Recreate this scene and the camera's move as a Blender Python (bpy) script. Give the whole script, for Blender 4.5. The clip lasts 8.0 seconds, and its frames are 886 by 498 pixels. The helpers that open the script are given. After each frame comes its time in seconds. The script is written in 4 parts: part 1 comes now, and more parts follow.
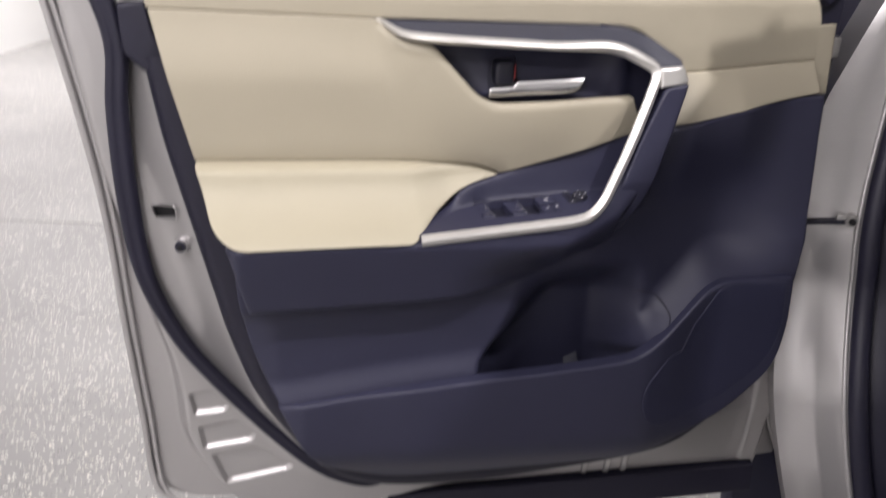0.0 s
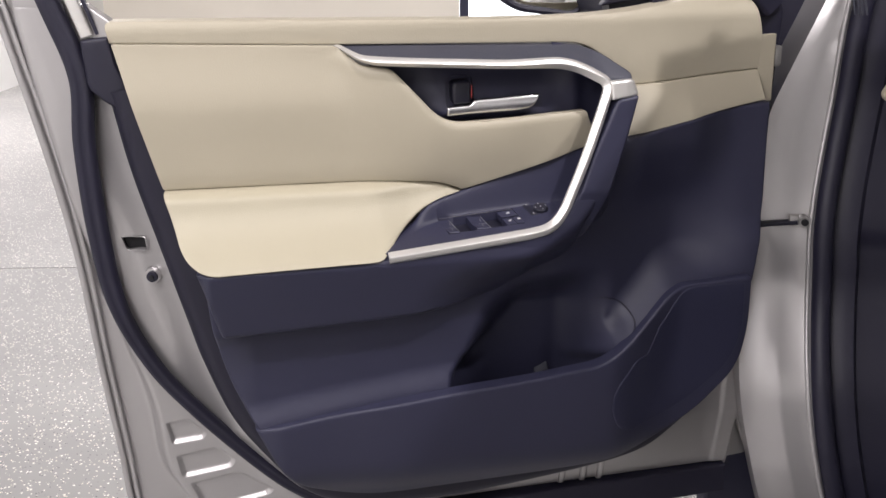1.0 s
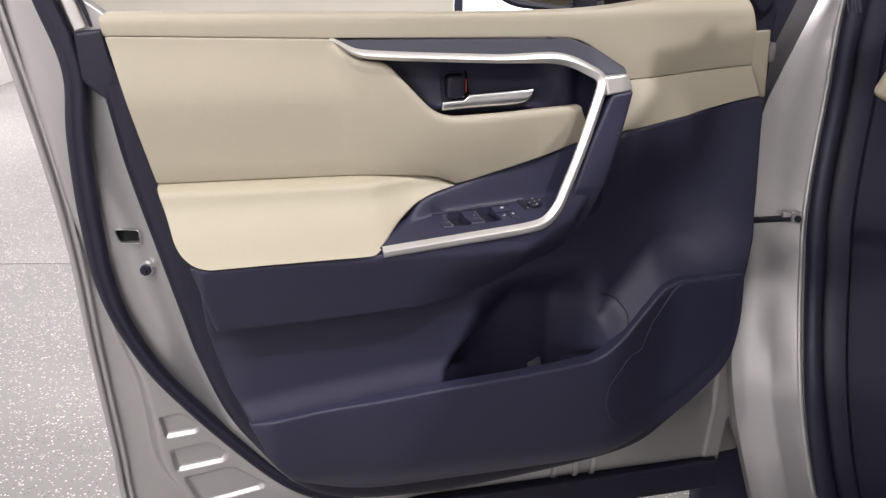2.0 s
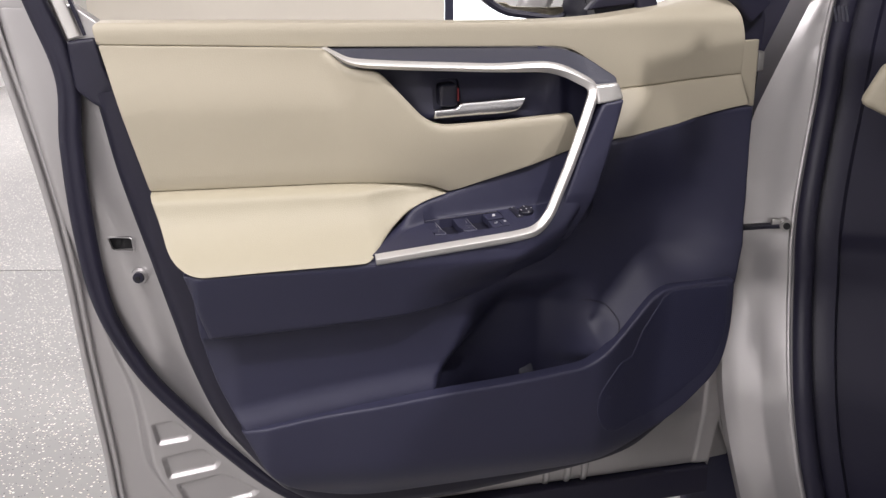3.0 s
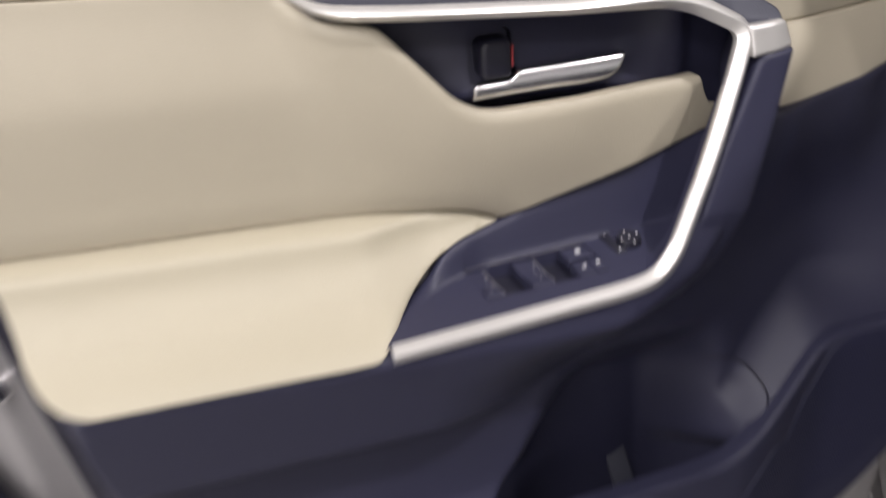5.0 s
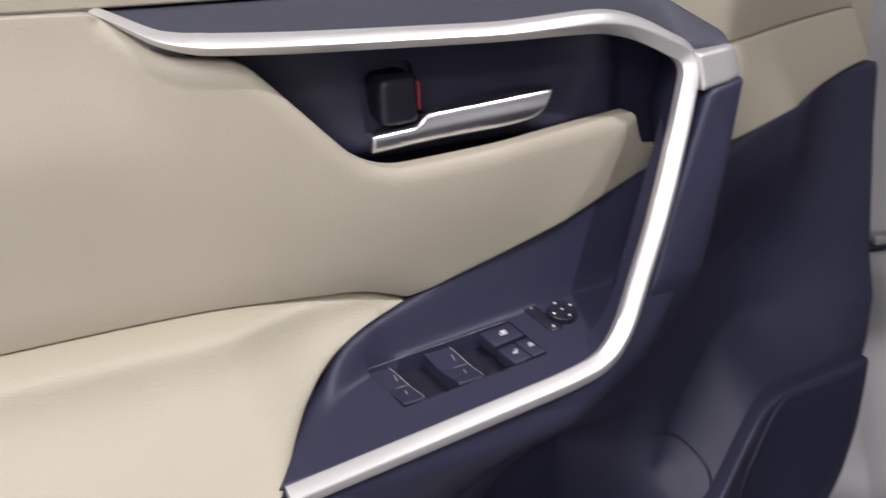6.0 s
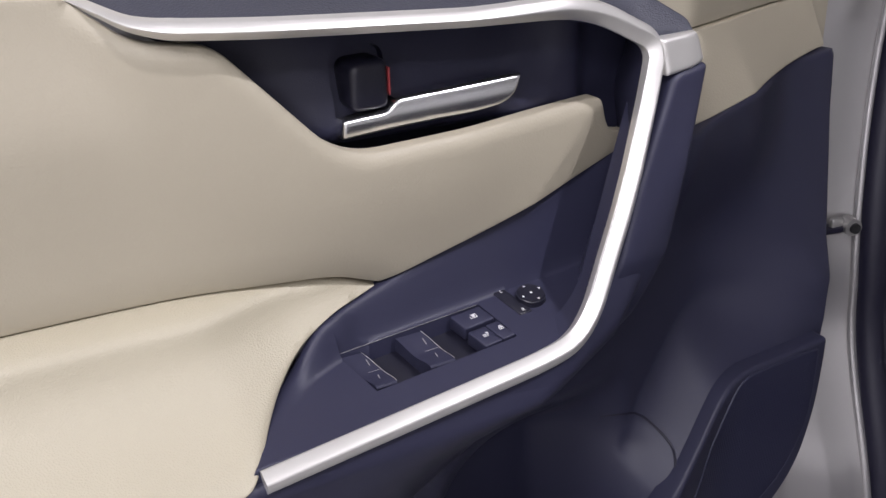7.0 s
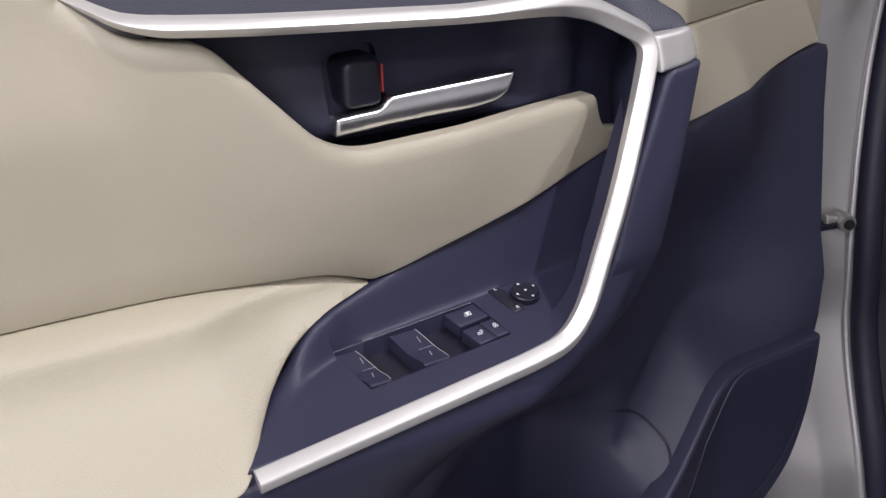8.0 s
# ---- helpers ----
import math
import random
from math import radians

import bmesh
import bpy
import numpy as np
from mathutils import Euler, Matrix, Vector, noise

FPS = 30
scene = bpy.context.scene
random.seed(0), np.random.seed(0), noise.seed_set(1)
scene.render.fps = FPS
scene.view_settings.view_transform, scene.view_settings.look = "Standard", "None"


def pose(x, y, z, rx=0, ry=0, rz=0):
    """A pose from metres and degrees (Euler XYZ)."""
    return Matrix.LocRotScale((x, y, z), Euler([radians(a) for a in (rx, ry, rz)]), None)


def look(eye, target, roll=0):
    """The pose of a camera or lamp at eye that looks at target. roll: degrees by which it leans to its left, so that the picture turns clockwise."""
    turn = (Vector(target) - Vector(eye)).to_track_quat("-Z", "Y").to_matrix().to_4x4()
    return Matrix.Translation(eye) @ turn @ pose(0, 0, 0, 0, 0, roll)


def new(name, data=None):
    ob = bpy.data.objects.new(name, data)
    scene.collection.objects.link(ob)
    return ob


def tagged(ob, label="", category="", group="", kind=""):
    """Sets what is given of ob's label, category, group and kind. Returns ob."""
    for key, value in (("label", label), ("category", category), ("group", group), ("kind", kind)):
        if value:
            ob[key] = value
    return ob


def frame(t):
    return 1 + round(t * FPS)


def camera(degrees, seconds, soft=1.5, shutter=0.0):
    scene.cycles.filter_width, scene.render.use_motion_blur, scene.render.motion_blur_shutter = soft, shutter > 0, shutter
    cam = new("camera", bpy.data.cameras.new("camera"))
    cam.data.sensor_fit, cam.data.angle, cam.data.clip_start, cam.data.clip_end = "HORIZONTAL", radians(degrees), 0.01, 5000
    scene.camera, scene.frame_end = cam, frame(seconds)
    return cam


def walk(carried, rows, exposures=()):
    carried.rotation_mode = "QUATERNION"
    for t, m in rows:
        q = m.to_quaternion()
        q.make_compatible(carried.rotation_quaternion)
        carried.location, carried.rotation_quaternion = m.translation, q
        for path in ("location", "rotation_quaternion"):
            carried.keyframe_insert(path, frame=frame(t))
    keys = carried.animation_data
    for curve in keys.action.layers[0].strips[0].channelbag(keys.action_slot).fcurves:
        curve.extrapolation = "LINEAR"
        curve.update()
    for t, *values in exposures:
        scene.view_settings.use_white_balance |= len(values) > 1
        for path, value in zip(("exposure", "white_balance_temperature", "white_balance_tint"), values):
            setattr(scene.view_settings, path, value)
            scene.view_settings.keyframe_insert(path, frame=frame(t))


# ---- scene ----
from mathutils.geometry import delaunay_2d_cdt

cam = camera(52.0, 8.0, soft=1.4, shutter=0.8)
PATH = [
    (0, (0.208, -1.293, 1.294), (0.501, 0.553, 0.581), 1.9),
    (0.5, (0.204, -1.325, 1.297), (0.536, 0.553, 0.693), -0.3),
    (1, (0.211, -1.335, 1.284), (0.565, 0.524, 0.638), -0.3),
    (1.5, (0.211, -1.335, 1.276), (0.569, 0.522, 0.625), -0.1),
    (3, (0.206, -1.343, 1.283), (0.595, 0.513, 0.646), 0.2),
    (3.5, (0.215, -1.331, 1.271), (0.6, 0.527, 0.638), 0.2),
    (4, (0.188, -1.294, 1.263), (0.615, 0.548, 0.611), 0.6),
    (4.2, (0.12, -1.186, 1.228), (0.64, 0.626, 0.558), 1.3),
    (4.5, (0.123, -1.087, 1.24), (0.659, 0.692, 0.499), 1.4),
    (4.7, (0.15, -0.967, 1.227), (0.696, 0.815, 0.501), 0.9),
    (5, (0.252, -0.768, 1.24), (0.688, 1.007, 0.427), -3.0),
    (5.2, (0.268, -0.686, 1.228), (0.76, 1.094, 0.461), -2.4),
    (6.3, (0.24, -0.571, 1.212), (1.116, 1.042, 0.421), -1.0),
    (6.5, (0.237, -0.569, 1.212), (1.123, 1.036, 0.413), -0.6),
    (7, (0.239, -0.577, 1.212), (1.13, 1.025, 0.413), -0.9),
    (7.5, (0.233, -0.582, 1.21), (1.137, 1.017, 0.419), -0.9),
    (8, (0.241, -0.575, 1.212), (1.14, 1.019, 0.405), -0.9),
]
walk(cam, [(t, look(e, g, r)) for t, e, g, r in PATH], exposures=((0.0, 0.0, 6500, 10), (5.2, 0.0, 6500, 10), (6.3, -0.11, 6150, 12), (8.0, -0.11, 6150, 12)))

# ---- light ----
world = bpy.data.worlds.new("garage_world")
scene.world = world
world.use_nodes = True
world.node_tree.nodes["Background"].inputs[0].default_value = (0.9, 0.95, 1.0, 1)
world.node_tree.nodes["Background"].inputs[1].default_value = 0.15

ROOM = Matrix.Translation((0.2, 0.6, 0)) @ Matrix.Rotation(radians(-10), 4, "Z")


def ceiling_lamp(x, y, power, sx=1.2, sy=0.3, turn=-10.0, z=2.86):
    lamp = bpy.data.lights.new("unseen_ceiling_light", "AREA")
    lamp.shape, lamp.size, lamp.size_y = "RECTANGLE", sx, sy
    lamp.energy, lamp.color = power, (1.0, 0.945, 0.96)
    ob = new("unseen_ceiling_light", lamp)
    ob.matrix_world = pose(x, y, z, 0, 0, turn)
    return ob


# Lamps out of view: the first placed by its shadows, the rest added as fill.
LAMPS = [(1.28, -1.20, 42, 0.05, 0.05, 62.0), (-1.2, -1.1, 68, 2.4, 0.8, -10.0), (-1.6, -2.6, 56, 2.4, 0.5, -10.0), (-2.4, 3.4, 30, 1.8, 0.6, -10.0), (2.6, 2.6, 45, 1.2, 0.3, -10.0), (-1.4, 6.0, 135, 1.2, 0.3, -10.0), (3.2, 6.2, 120, 1.2, 0.3, -10.0)]
for row in LAMPS:
    ceiling_lamp(*row)


# ---- materials ----
def mat_new(name):
    m = bpy.data.materials.new(name)
    m.use_nodes = True
    return m, m.node_tree.nodes, m.node_tree.links, m.node_tree.nodes["Principled BSDF"]


def surface(name, colour, rough=0.5, metal=0.0, grain=900.0, bump=0.15, var=0.08, patch=6.0, coat=0.0, kind="noise", rvar=0.08, dist=0.0006, spec=0.5):
    """Colour with a broad and a fine variation, and a fine relief."""
    m, n, l, b = mat_new(name)
    tc = n.new("ShaderNodeTexCoord")
    big = n.new("ShaderNodeTexNoise")
    big.inputs["Scale"].default_value, big.inputs["Detail"].default_value = patch, 5
    l.new(tc.outputs["Object"], big.inputs["Vector"])
    ramp = n.new("ShaderNodeMapRange")
    ramp.inputs["To Min"].default_value, ramp.inputs["To Max"].default_value = 1 - var, 1 + var
    l.new(big.outputs["Fac"], ramp.inputs["Value"])
    mix = n.new("ShaderNodeMix")
    mix.data_type, mix.blend_type = "RGBA", "MULTIPLY"
    mix.inputs["Factor"].default_value = 1
    mix.inputs["A"].default_value = (*colour, 1)
    l.new(ramp.outputs["Result"], mix.inputs["B"])
    l.new(mix.outputs["Result"], b.inputs["Base Color"])
    rr = n.new("ShaderNodeMapRange")
    rr.inputs["To Min"].default_value, rr.inputs["To Max"].default_value = max(rough - rvar, 0.02), rough + rvar
    l.new(big.outputs["Fac"], rr.inputs["Value"])
    l.new(rr.outputs["Result"], b.inputs["Roughness"])
    b.inputs["Metallic"].default_value = metal
    b.inputs["Specular IOR Level"].default_value = spec
    b.inputs["Coat Weight"].default_value = coat
    b.inputs["Coat Roughness"].default_value = 0.08
    if bump:
        if kind == "cells":
            fine = n.new("ShaderNodeTexVoronoi")
            fine.inputs["Scale"].default_value = grain
            out = fine.outputs["Distance"]
        else:
            fine = n.new("ShaderNodeTexNoise")
            fine.inputs["Scale"].default_value, fine.inputs["Detail"].default_value = grain, 3
            out = fine.outputs["Fac"]
        l.new(tc.outputs["Object"], fine.inputs["Vector"])
        bp = n.new("ShaderNodeBump")
        bp.inputs["Strength"].default_value, bp.inputs["Distance"].default_value = bump, dist
        l.new(out, bp.inputs["Height"])
        l.new(bp.outputs["Normal"], b.inputs["Normal"])
    return m


CREAM = surface("cream_leatherette", (0.418, 0.379, 0.293), 0.5, grain=560, bump=0.26, var=0.04, kind="cells", dist=0.0005)
CREAM_SOFT = surface("cream_armrest_leatherette", (0.425, 0.388, 0.292), 0.46, grain=760, bump=0.42, var=0.04, kind="cells", dist=0.0006)
DARK = surface("dark_door_plastic", (0.0266, 0.0272, 0.054), 0.46, grain=1400, bump=0.3, var=0.12, spec=0.42)
DARK_GLOSS = surface("black_switch_plastic", (0.012, 0.012, 0.022), 0.34, grain=1500, bump=0.1, var=0.1)
BEZEL = surface("charcoal_soft_trim", (0.045, 0.047, 0.066), 0.55, grain=700, bump=0.6, var=0.1, kind="cells", dist=0.0005)
RUBBER = surface("black_rubber", (0.0095, 0.0088, 0.023), 0.5, grain=300, bump=0.1, var=0.2)
SATIN = surface("satin_silver_trim", (0.72, 0.705, 0.68), 0.36, metal=0.66, grain=2500, bump=0.03, var=0.03)
CHROME = surface("chrome", (0.84, 0.84, 0.85), 0.26, metal=1.0, bump=0, var=0.02, rvar=0.03)
PAINT = surface("silver_car_paint", (0.485, 0.472, 0.474), 0.32, metal=0.66, grain=3500, bump=0.05, var=0.05, coat=0.5)
STEEL = surface("galvanised_steel", (0.45, 0.44, 0.43), 0.4, metal=0.8, grain=800, bump=0.1)
BLACK = surface("black_void", (0.006, 0.006, 0.008), 0.7, bump=0)
GRILLE_CLOTH = surface("black_grille_plastic", (0.017, 0.018, 0.046), 0.55, grain=900, bump=0.3, var=0.1)
RED = surface("red_mark", (0.36, 0.045, 0.05), 0.4, bump=0)
WHITE_MARK = surface("white_print", (0.75, 0.75, 0.75), 0.5, bump=0)
WALL = surface("cream_wall_paint", (0.80, 0.75, 0.66), 0.6, grain=90, bump=0.1, var=0.04, patch=1.2)
WHITE_WALL = surface("white_wall_paint", (0.82, 0.82, 0.81), 0.6, grain=90, bump=0.1, var=0.03, patch=1.0)
CEIL = surface("white_ceiling_paint", (0.8, 0.79, 0.77), 0.8, grain=60, bump=0.1, var=0.04, patch=1.0)
MIRROR = surface("mirror_glass", (0.9, 0.9, 0.9), 0.02, metal=1.0, bump=0, var=0, rvar=0)


def glow(name, colour, strength):
    m, n, l, b = mat_new(name)
    b.inputs["Base Color"].default_value = (*colour, 1)
    b.inputs["Emission Color"].default_value = (*colour, 1)
    b.inputs["Emission Strength"].default_value = strength
    return m


SKY = glow("bright_daylight", (0.92, 0.96, 1.0), 3.0)


def floor_material():
    """Grey epoxy with strewn white, beige and dark flakes."""
    m, n, l, b = mat_new("flaked_epoxy_floor")
    tc = n.new("ShaderNodeTexCoord")
    col = None
    big = n.new("ShaderNodeTexNoise")
    big.inputs["Scale"].default_value, big.inputs["Detail"].default_value = 1.6, 6
    l.new(tc.outputs["Object"], big.inputs["Vector"])
    base = n.new("ShaderNodeValToRGB")
    base.color_ramp.elements[0].color, base.color_ramp.elements[1].color = (0.275, 0.272, 0.268, 1), (0.335, 0.332, 0.326, 1)
    base.color_ramp.elements[0].position, base.color_ramp.elements[1].position = 0.35, 0.65
    l.new(big.outputs["Fac"], base.inputs["Fac"])
    col = base.outputs["Color"]
    dens = n.new("ShaderNodeTexNoise")
    dens.inputs["Scale"].default_value = 3.0
    l.new(tc.outputs["Object"], dens.inputs["Vector"])
    for scale, colour, cut in ((120, (0.9, 0.88, 0.82), 0.13), (160, (0.85, 0.80, 0.70), 0.10), (170, (0.1, 0.1, 0.11), 0.06)):
        mp = n.new("ShaderNodeMapping")
        mp.inputs["Location"].default_value = (scale * 0.37, scale * 0.11, 0)
        l.new(tc.outputs["Object"], mp.inputs["Vector"])
        v = n.new("ShaderNodeTexVoronoi")
        v.inputs["Scale"].default_value = scale
        l.new(mp.outputs["Vector"], v.inputs["Vector"])
        sep = n.new("ShaderNodeSeparateColor")
        l.new(v.outputs["Color"], sep.inputs["Color"])
        pick = n.new("ShaderNodeMath")
        pick.operation = "LESS_THAN"
        l.new(sep.outputs["Red"], pick.inputs[0])
        dm = n.new("ShaderNodeMath")
        dm.operation = "MULTIPLY"
        dm.inputs[1].default_value = cut * 2
        l.new(dens.outputs["Fac"], dm.inputs[0])
        l.new(dm.outputs["Value"], pick.inputs[1])
        near = n.new("ShaderNodeMath")
        near.operation = "LESS_THAN"
        near.inputs[1].default_value = 0.38
        l.new(v.outputs["Distance"], near.inputs[0])
        both = n.new("ShaderNodeMath")
        both.operation = "MULTIPLY"
        l.new(pick.outputs["Value"], both.inputs[0])
        l.new(near.outputs["Value"], both.inputs[1])
        mix = n.new("ShaderNodeMix")
        mix.data_type = "RGBA"
        l.new(both.outputs["Value"], mix.inputs["Factor"])
        l.new(col, mix.inputs["A"])
        mix.inputs["B"].default_value = (*colour, 1)
        col = mix.outputs["Result"]
    l.new(col, b.inputs["Base Color"])
    b.inputs["Roughness"].default_value = 0.5
    bp = n.new("ShaderNodeBump")
    bp.inputs["Strength"].default_value, bp.inputs["Distance"].default_value = 0.2, 0.002
    wav = n.new("ShaderNodeTexNoise")
    wav.inputs["Scale"].default_value = 25
    l.new(tc.outputs["Object"], wav.inputs["Vector"])
    l.new(wav.outputs["Fac"], bp.inputs["Height"])
    l.new(bp.outputs["Normal"], b.inputs["Normal"])
    return m


FLOOR = floor_material()


# ---- modelling tools ----
def smooth(v):
    v = np.clip(v, 0, 1)
    return v * v * (3 - 2 * v)


def fillet(corners, step=0.006, closed=True):
    """A line through corners (x, z, radius), rounded at each and cut into short steps."""
    pts, n = [], len(corners)
    for k in range(n):
        p = np.array(corners[k][:2], float)
        r = corners[k][2] if len(corners[k]) > 2 else 0.0
        if r <= 0 or (not closed and k in (0, n - 1)):
            pts.append(p)
            continue
        a, c = np.array(corners[k - 1][:2], float), np.array(corners[(k + 1) % n][:2], float)
        ua, uc = a - p, c - p
        la, lc = np.linalg.norm(ua), np.linalg.norm(uc)
        d = min(r, la * 0.48, lc * 0.48)
        pa, pc = p + ua / la * d, p + uc / lc * d
        for s in np.linspace(0, 1, 9):
            pts.append((1 - s) ** 2 * pa + 2 * s * (1 - s) * p + s * s * pc)
    out = []
    m = len(pts)
    for k in range(m if closed else m - 1):
        a, b = pts[k], pts[(k + 1) % m]
        cuts = max(1, int(np.ceil(np.linalg.norm(b - a) / step)))
        for s in range(cuts):
            out.append(a + (b - a) * s / cuts)
    if not closed:
        out.append(pts[-1])
    keep = [out[0]]
    for p in out[1:]:
        if np.linalg.norm(p - keep[-1]) > step * 0.15:
            keep.append(p)
    if closed and np.linalg.norm(keep[0] - keep[-1]) < step * 0.15:
        keep.pop()
    return np.array(keep)


def curve(points, n=60):
    """A smooth line through points of two or three coordinates."""
    p = np.array(points, float)
    p = np.vstack([2 * p[0] - p[1], p, 2 * p[-1] - p[-2]])
    seg = len(p) - 3
    out = []
    for t in np.linspace(0, seg, n):
        k = min(int(t), seg - 1)
        s = t - k
        a, b, c, d = p[k:k + 4]
        out.append(0.5 * (2 * b + (c - a) * s + (2 * a - 5 * b + 4 * c - d) * s * s + (3 * b - a - 3 * c + d) * s ** 3))
    return np.array(out)


def gap(poly, q, closed=True):
    """Distance of the points q from the line poly."""
    a = poly if closed else poly[:-1]
    b = np.roll(poly, -1, 0) if closed else poly[1:]
    best = np.full(len(q), 9.0)
    for u, v in zip(a, b):
        w = v - u
        s = np.clip(((q - u) @ w) / max(w @ w, 1e-12), 0, 1)
        best = np.minimum(best, np.hypot(*(q - u - s[:, None] * w).T))
    return best


def inside(poly, q):
    hit = np.zeros(len(q), bool)
    x, z = q.T
    for (ax, az), (bx, bz) in zip(poly, np.roll(poly, -1, 0)):
        cross = (az > z) != (bz > z)
        hit ^= cross & (x < (bx - ax) * (z - az) / (bz - az + 1e-15) + ax)
    return hit


def depth_in(poly, q):
    """Distance into the area poly: above zero inside it, below zero outside."""
    return np.where(inside(poly, q), 1, -1) * gap(poly, q)


def mesh_object(name, verts, faces, material, parent=None, label="", soft=True, sharp=None):
    me = bpy.data.meshes.new(name)
    me.from_pydata([tuple(map(float, v)) for v in verts], [], [tuple(map(int, f)) for f in faces])
    me.materials.append(material)
    bm = bmesh.new()
    bm.from_mesh(me)
    bmesh.ops.recalc_face_normals(bm, faces=bm.faces)
    bm.to_mesh(me)
    bm.free()
    if soft:
        me.shade_smooth()
        if sharp:
            me.set_sharp_from_angle(angle=radians(sharp))
    ob = new(name, me)
    if parent:
        ob.parent = parent
    if label:
        ob["label"] = label
    return ob


def part(name, bm, material, parent, label="", sharp=35):
    me = bpy.data.meshes.new(name)
    bmesh.ops.recalc_face_normals(bm, faces=bm.faces)
    bm.to_mesh(me)
    bm.free()
    me.materials.append(material)
    me.shade_smooth()
    me.set_sharp_from_angle(angle=radians(sharp))
    ob = new(name, me)
    if parent:
        ob.parent = parent
    if label:
        ob["label"] = label
    return ob


def pad(name, line, depth, material, parent, edge=0.003, skirt=0.012, step=0.007, label="", sharp=50, top=False, creases=(), fine=0.0004):
    """A panel with a rounded rim: an outline in x and z, and its y as a function of both; with top, an outline in x and y and its z."""
    line = np.asarray(line, float)
    area = np.sum(line[:, 0] * np.roll(line[:, 1], -1) - np.roll(line[:, 0], -1) * line[:, 1])
    if area < 0:
        line = line[::-1]
    tang = np.roll(line, -1, 0) - np.roll(line, 1, 0)
    tang /= np.linalg.norm(tang, axis=1)[:, None] + 1e-12
    inward = np.stack([-tang[:, 1], tang[:, 0]], 1)
    pts = [line]
    for f in (0.12, 0.35, 0.65, 1.0):
        ring = line + inward * edge * f
        g = depth_in(line, ring)
        pts.append(ring[g > edge * f * 0.93])
    lo, hi = line.min(0), line.max(0)
    gx, gz = np.meshgrid(np.arange(lo[0], hi[0] + step, step), np.arange(lo[1], hi[1] + step, step))
    gx = gx + (np.arange(gx.shape[0]) % 2)[:, None] * step * 0.5
    grid = np.stack([gx.ravel(), gz.ravel()], 1)
    grid = grid[depth_in(line, grid) > edge + step * 0.4]
    for c in creases:
        grid = grid[gap(c, grid) > fine + step * 0.45]
        ct = np.roll(c, -1, 0) - np.roll(c, 1, 0)
        ct /= np.linalg.norm(ct, axis=1)[:, None] + 1e-12
        for f in (-1, 1):
            side = c + np.stack([-ct[:, 1], ct[:, 0]], 1) * fine * f
            pts.append(side[(depth_in(line, side) > edge) & (gap(c, side) > fine * 0.6)])
    pts.append(grid)
    allp = np.vstack(pts)
    n = len(line)
    co, _, tris, _, _, _ = delaunay_2d_cdt([Vector(p) for p in allp], [], [list(range(n))], 1, 1e-6)
    co = np.array([tuple(c) for c in co])
    y = depth(co[:, 0], co[:, 1])
    d = np.clip(gap(line, co), 0, edge) / edge
    y = y + edge * (1 - np.sqrt(np.clip(1 - (1 - d) ** 2, 0, 1)))
    if top:
        y = 2 * depth(co[:, 0], co[:, 1]) - y
    verts = [(c[0], c[1], v) if top else (c[0], v, c[1]) for c, v in zip(co, y)]
    faces = [tuple(t) for t in tris]
    count = {}
    for t in faces:
        for a, b in zip(t, t[1:] + t[:1]):
            key = (min(a, b), max(a, b))
            count[key] = count.get(key, 0) + 1
    back = {}
    for (a, b), c in count.items():
        if c == 1:
            for v in (a, b):
                if v not in back:
                    back[v] = len(verts)
                    p = verts[v]
                    verts.append((p[0], p[1], p[2] - skirt) if top else (p[0], p[1] + skirt, p[2]))
            faces.append((a, b, back[b], back[a]))
    return mesh_object(name, verts, faces, material, parent, label, sharp=sharp)


def sweep(name, path, profile, material, parent, label="", up=(0, -1, 0), sizes=None, closed=True, sharp=40):
    """A profile (across, out) carried along a path; out leans to the direction up."""
    path = np.array(path, float)
    prof = np.array(profile, float)
    n, k = len(path), len(prof)
    tang = np.gradient(path, axis=0)
    verts, faces = [], []
    for i in range(n):
        t = tang[i] / (np.linalg.norm(tang[i]) + 1e-12)
        u = np.array(up[i] if np.ndim(up) == 2 else up, float)
        u = u - t * (u @ t)
        u /= np.linalg.norm(u) + 1e-12
        s = np.cross(t, u)
        f = sizes[i] if sizes is not None else 1.0
        f = f if np.ndim(f) else (f, f)
        for a, b in prof:
            verts.append(path[i] + s * a * f[0] + u * b * f[1])
    for i in range(n - 1):
        for j in range(k if closed else k - 1):
            a, b = i * k + j, i * k + (j + 1) % k
            faces.append((a, b, b + k, a + k))
    if closed:
        faces.append(tuple(range(k))[::-1])
        faces.append(tuple(range((n - 1) * k, n * k)))
    return mesh_object(name, verts, faces, material, parent, label, sharp=sharp)


def ring(r, n=14, ry=None):
    return [(r * math.cos(2 * math.pi * k / n), (ry or r) * math.sin(2 * math.pi * k / n)) for k in range(n)]


def block(w, h, r, n=5):
    """A rounded rectangle as a profile."""
    out = []
    for cx, cy, a0 in ((w / 2 - r, h / 2 - r, 0), (-w / 2 + r, h / 2 - r, 90), (-w / 2 + r, -h / 2 + r, 180), (w / 2 - r, -h / 2 + r, 270)):
        for k in range(n):
            a = radians(a0 + 90 * k / (n - 1))
            out.append((cx + r * math.cos(a), cy + r * math.sin(a)))
    return out


def box_bm(size, at=(0, 0, 0), bevel=0.003, turn=None):
    bm = bmesh.new()
    bmesh.ops.create_cube(bm, size=1)
    bmesh.ops.scale(bm, vec=size, verts=bm.verts)
    if bevel:
        bmesh.ops.bevel(bm, geom=bm.edges[:], offset=bevel, segments=3, profile=0.5, affect="EDGES")
    if turn is not None:
        bmesh.ops.transform(bm, matrix=turn, verts=bm.verts)
    bmesh.ops.translate(bm, vec=at, verts=bm.verts)
    return bm


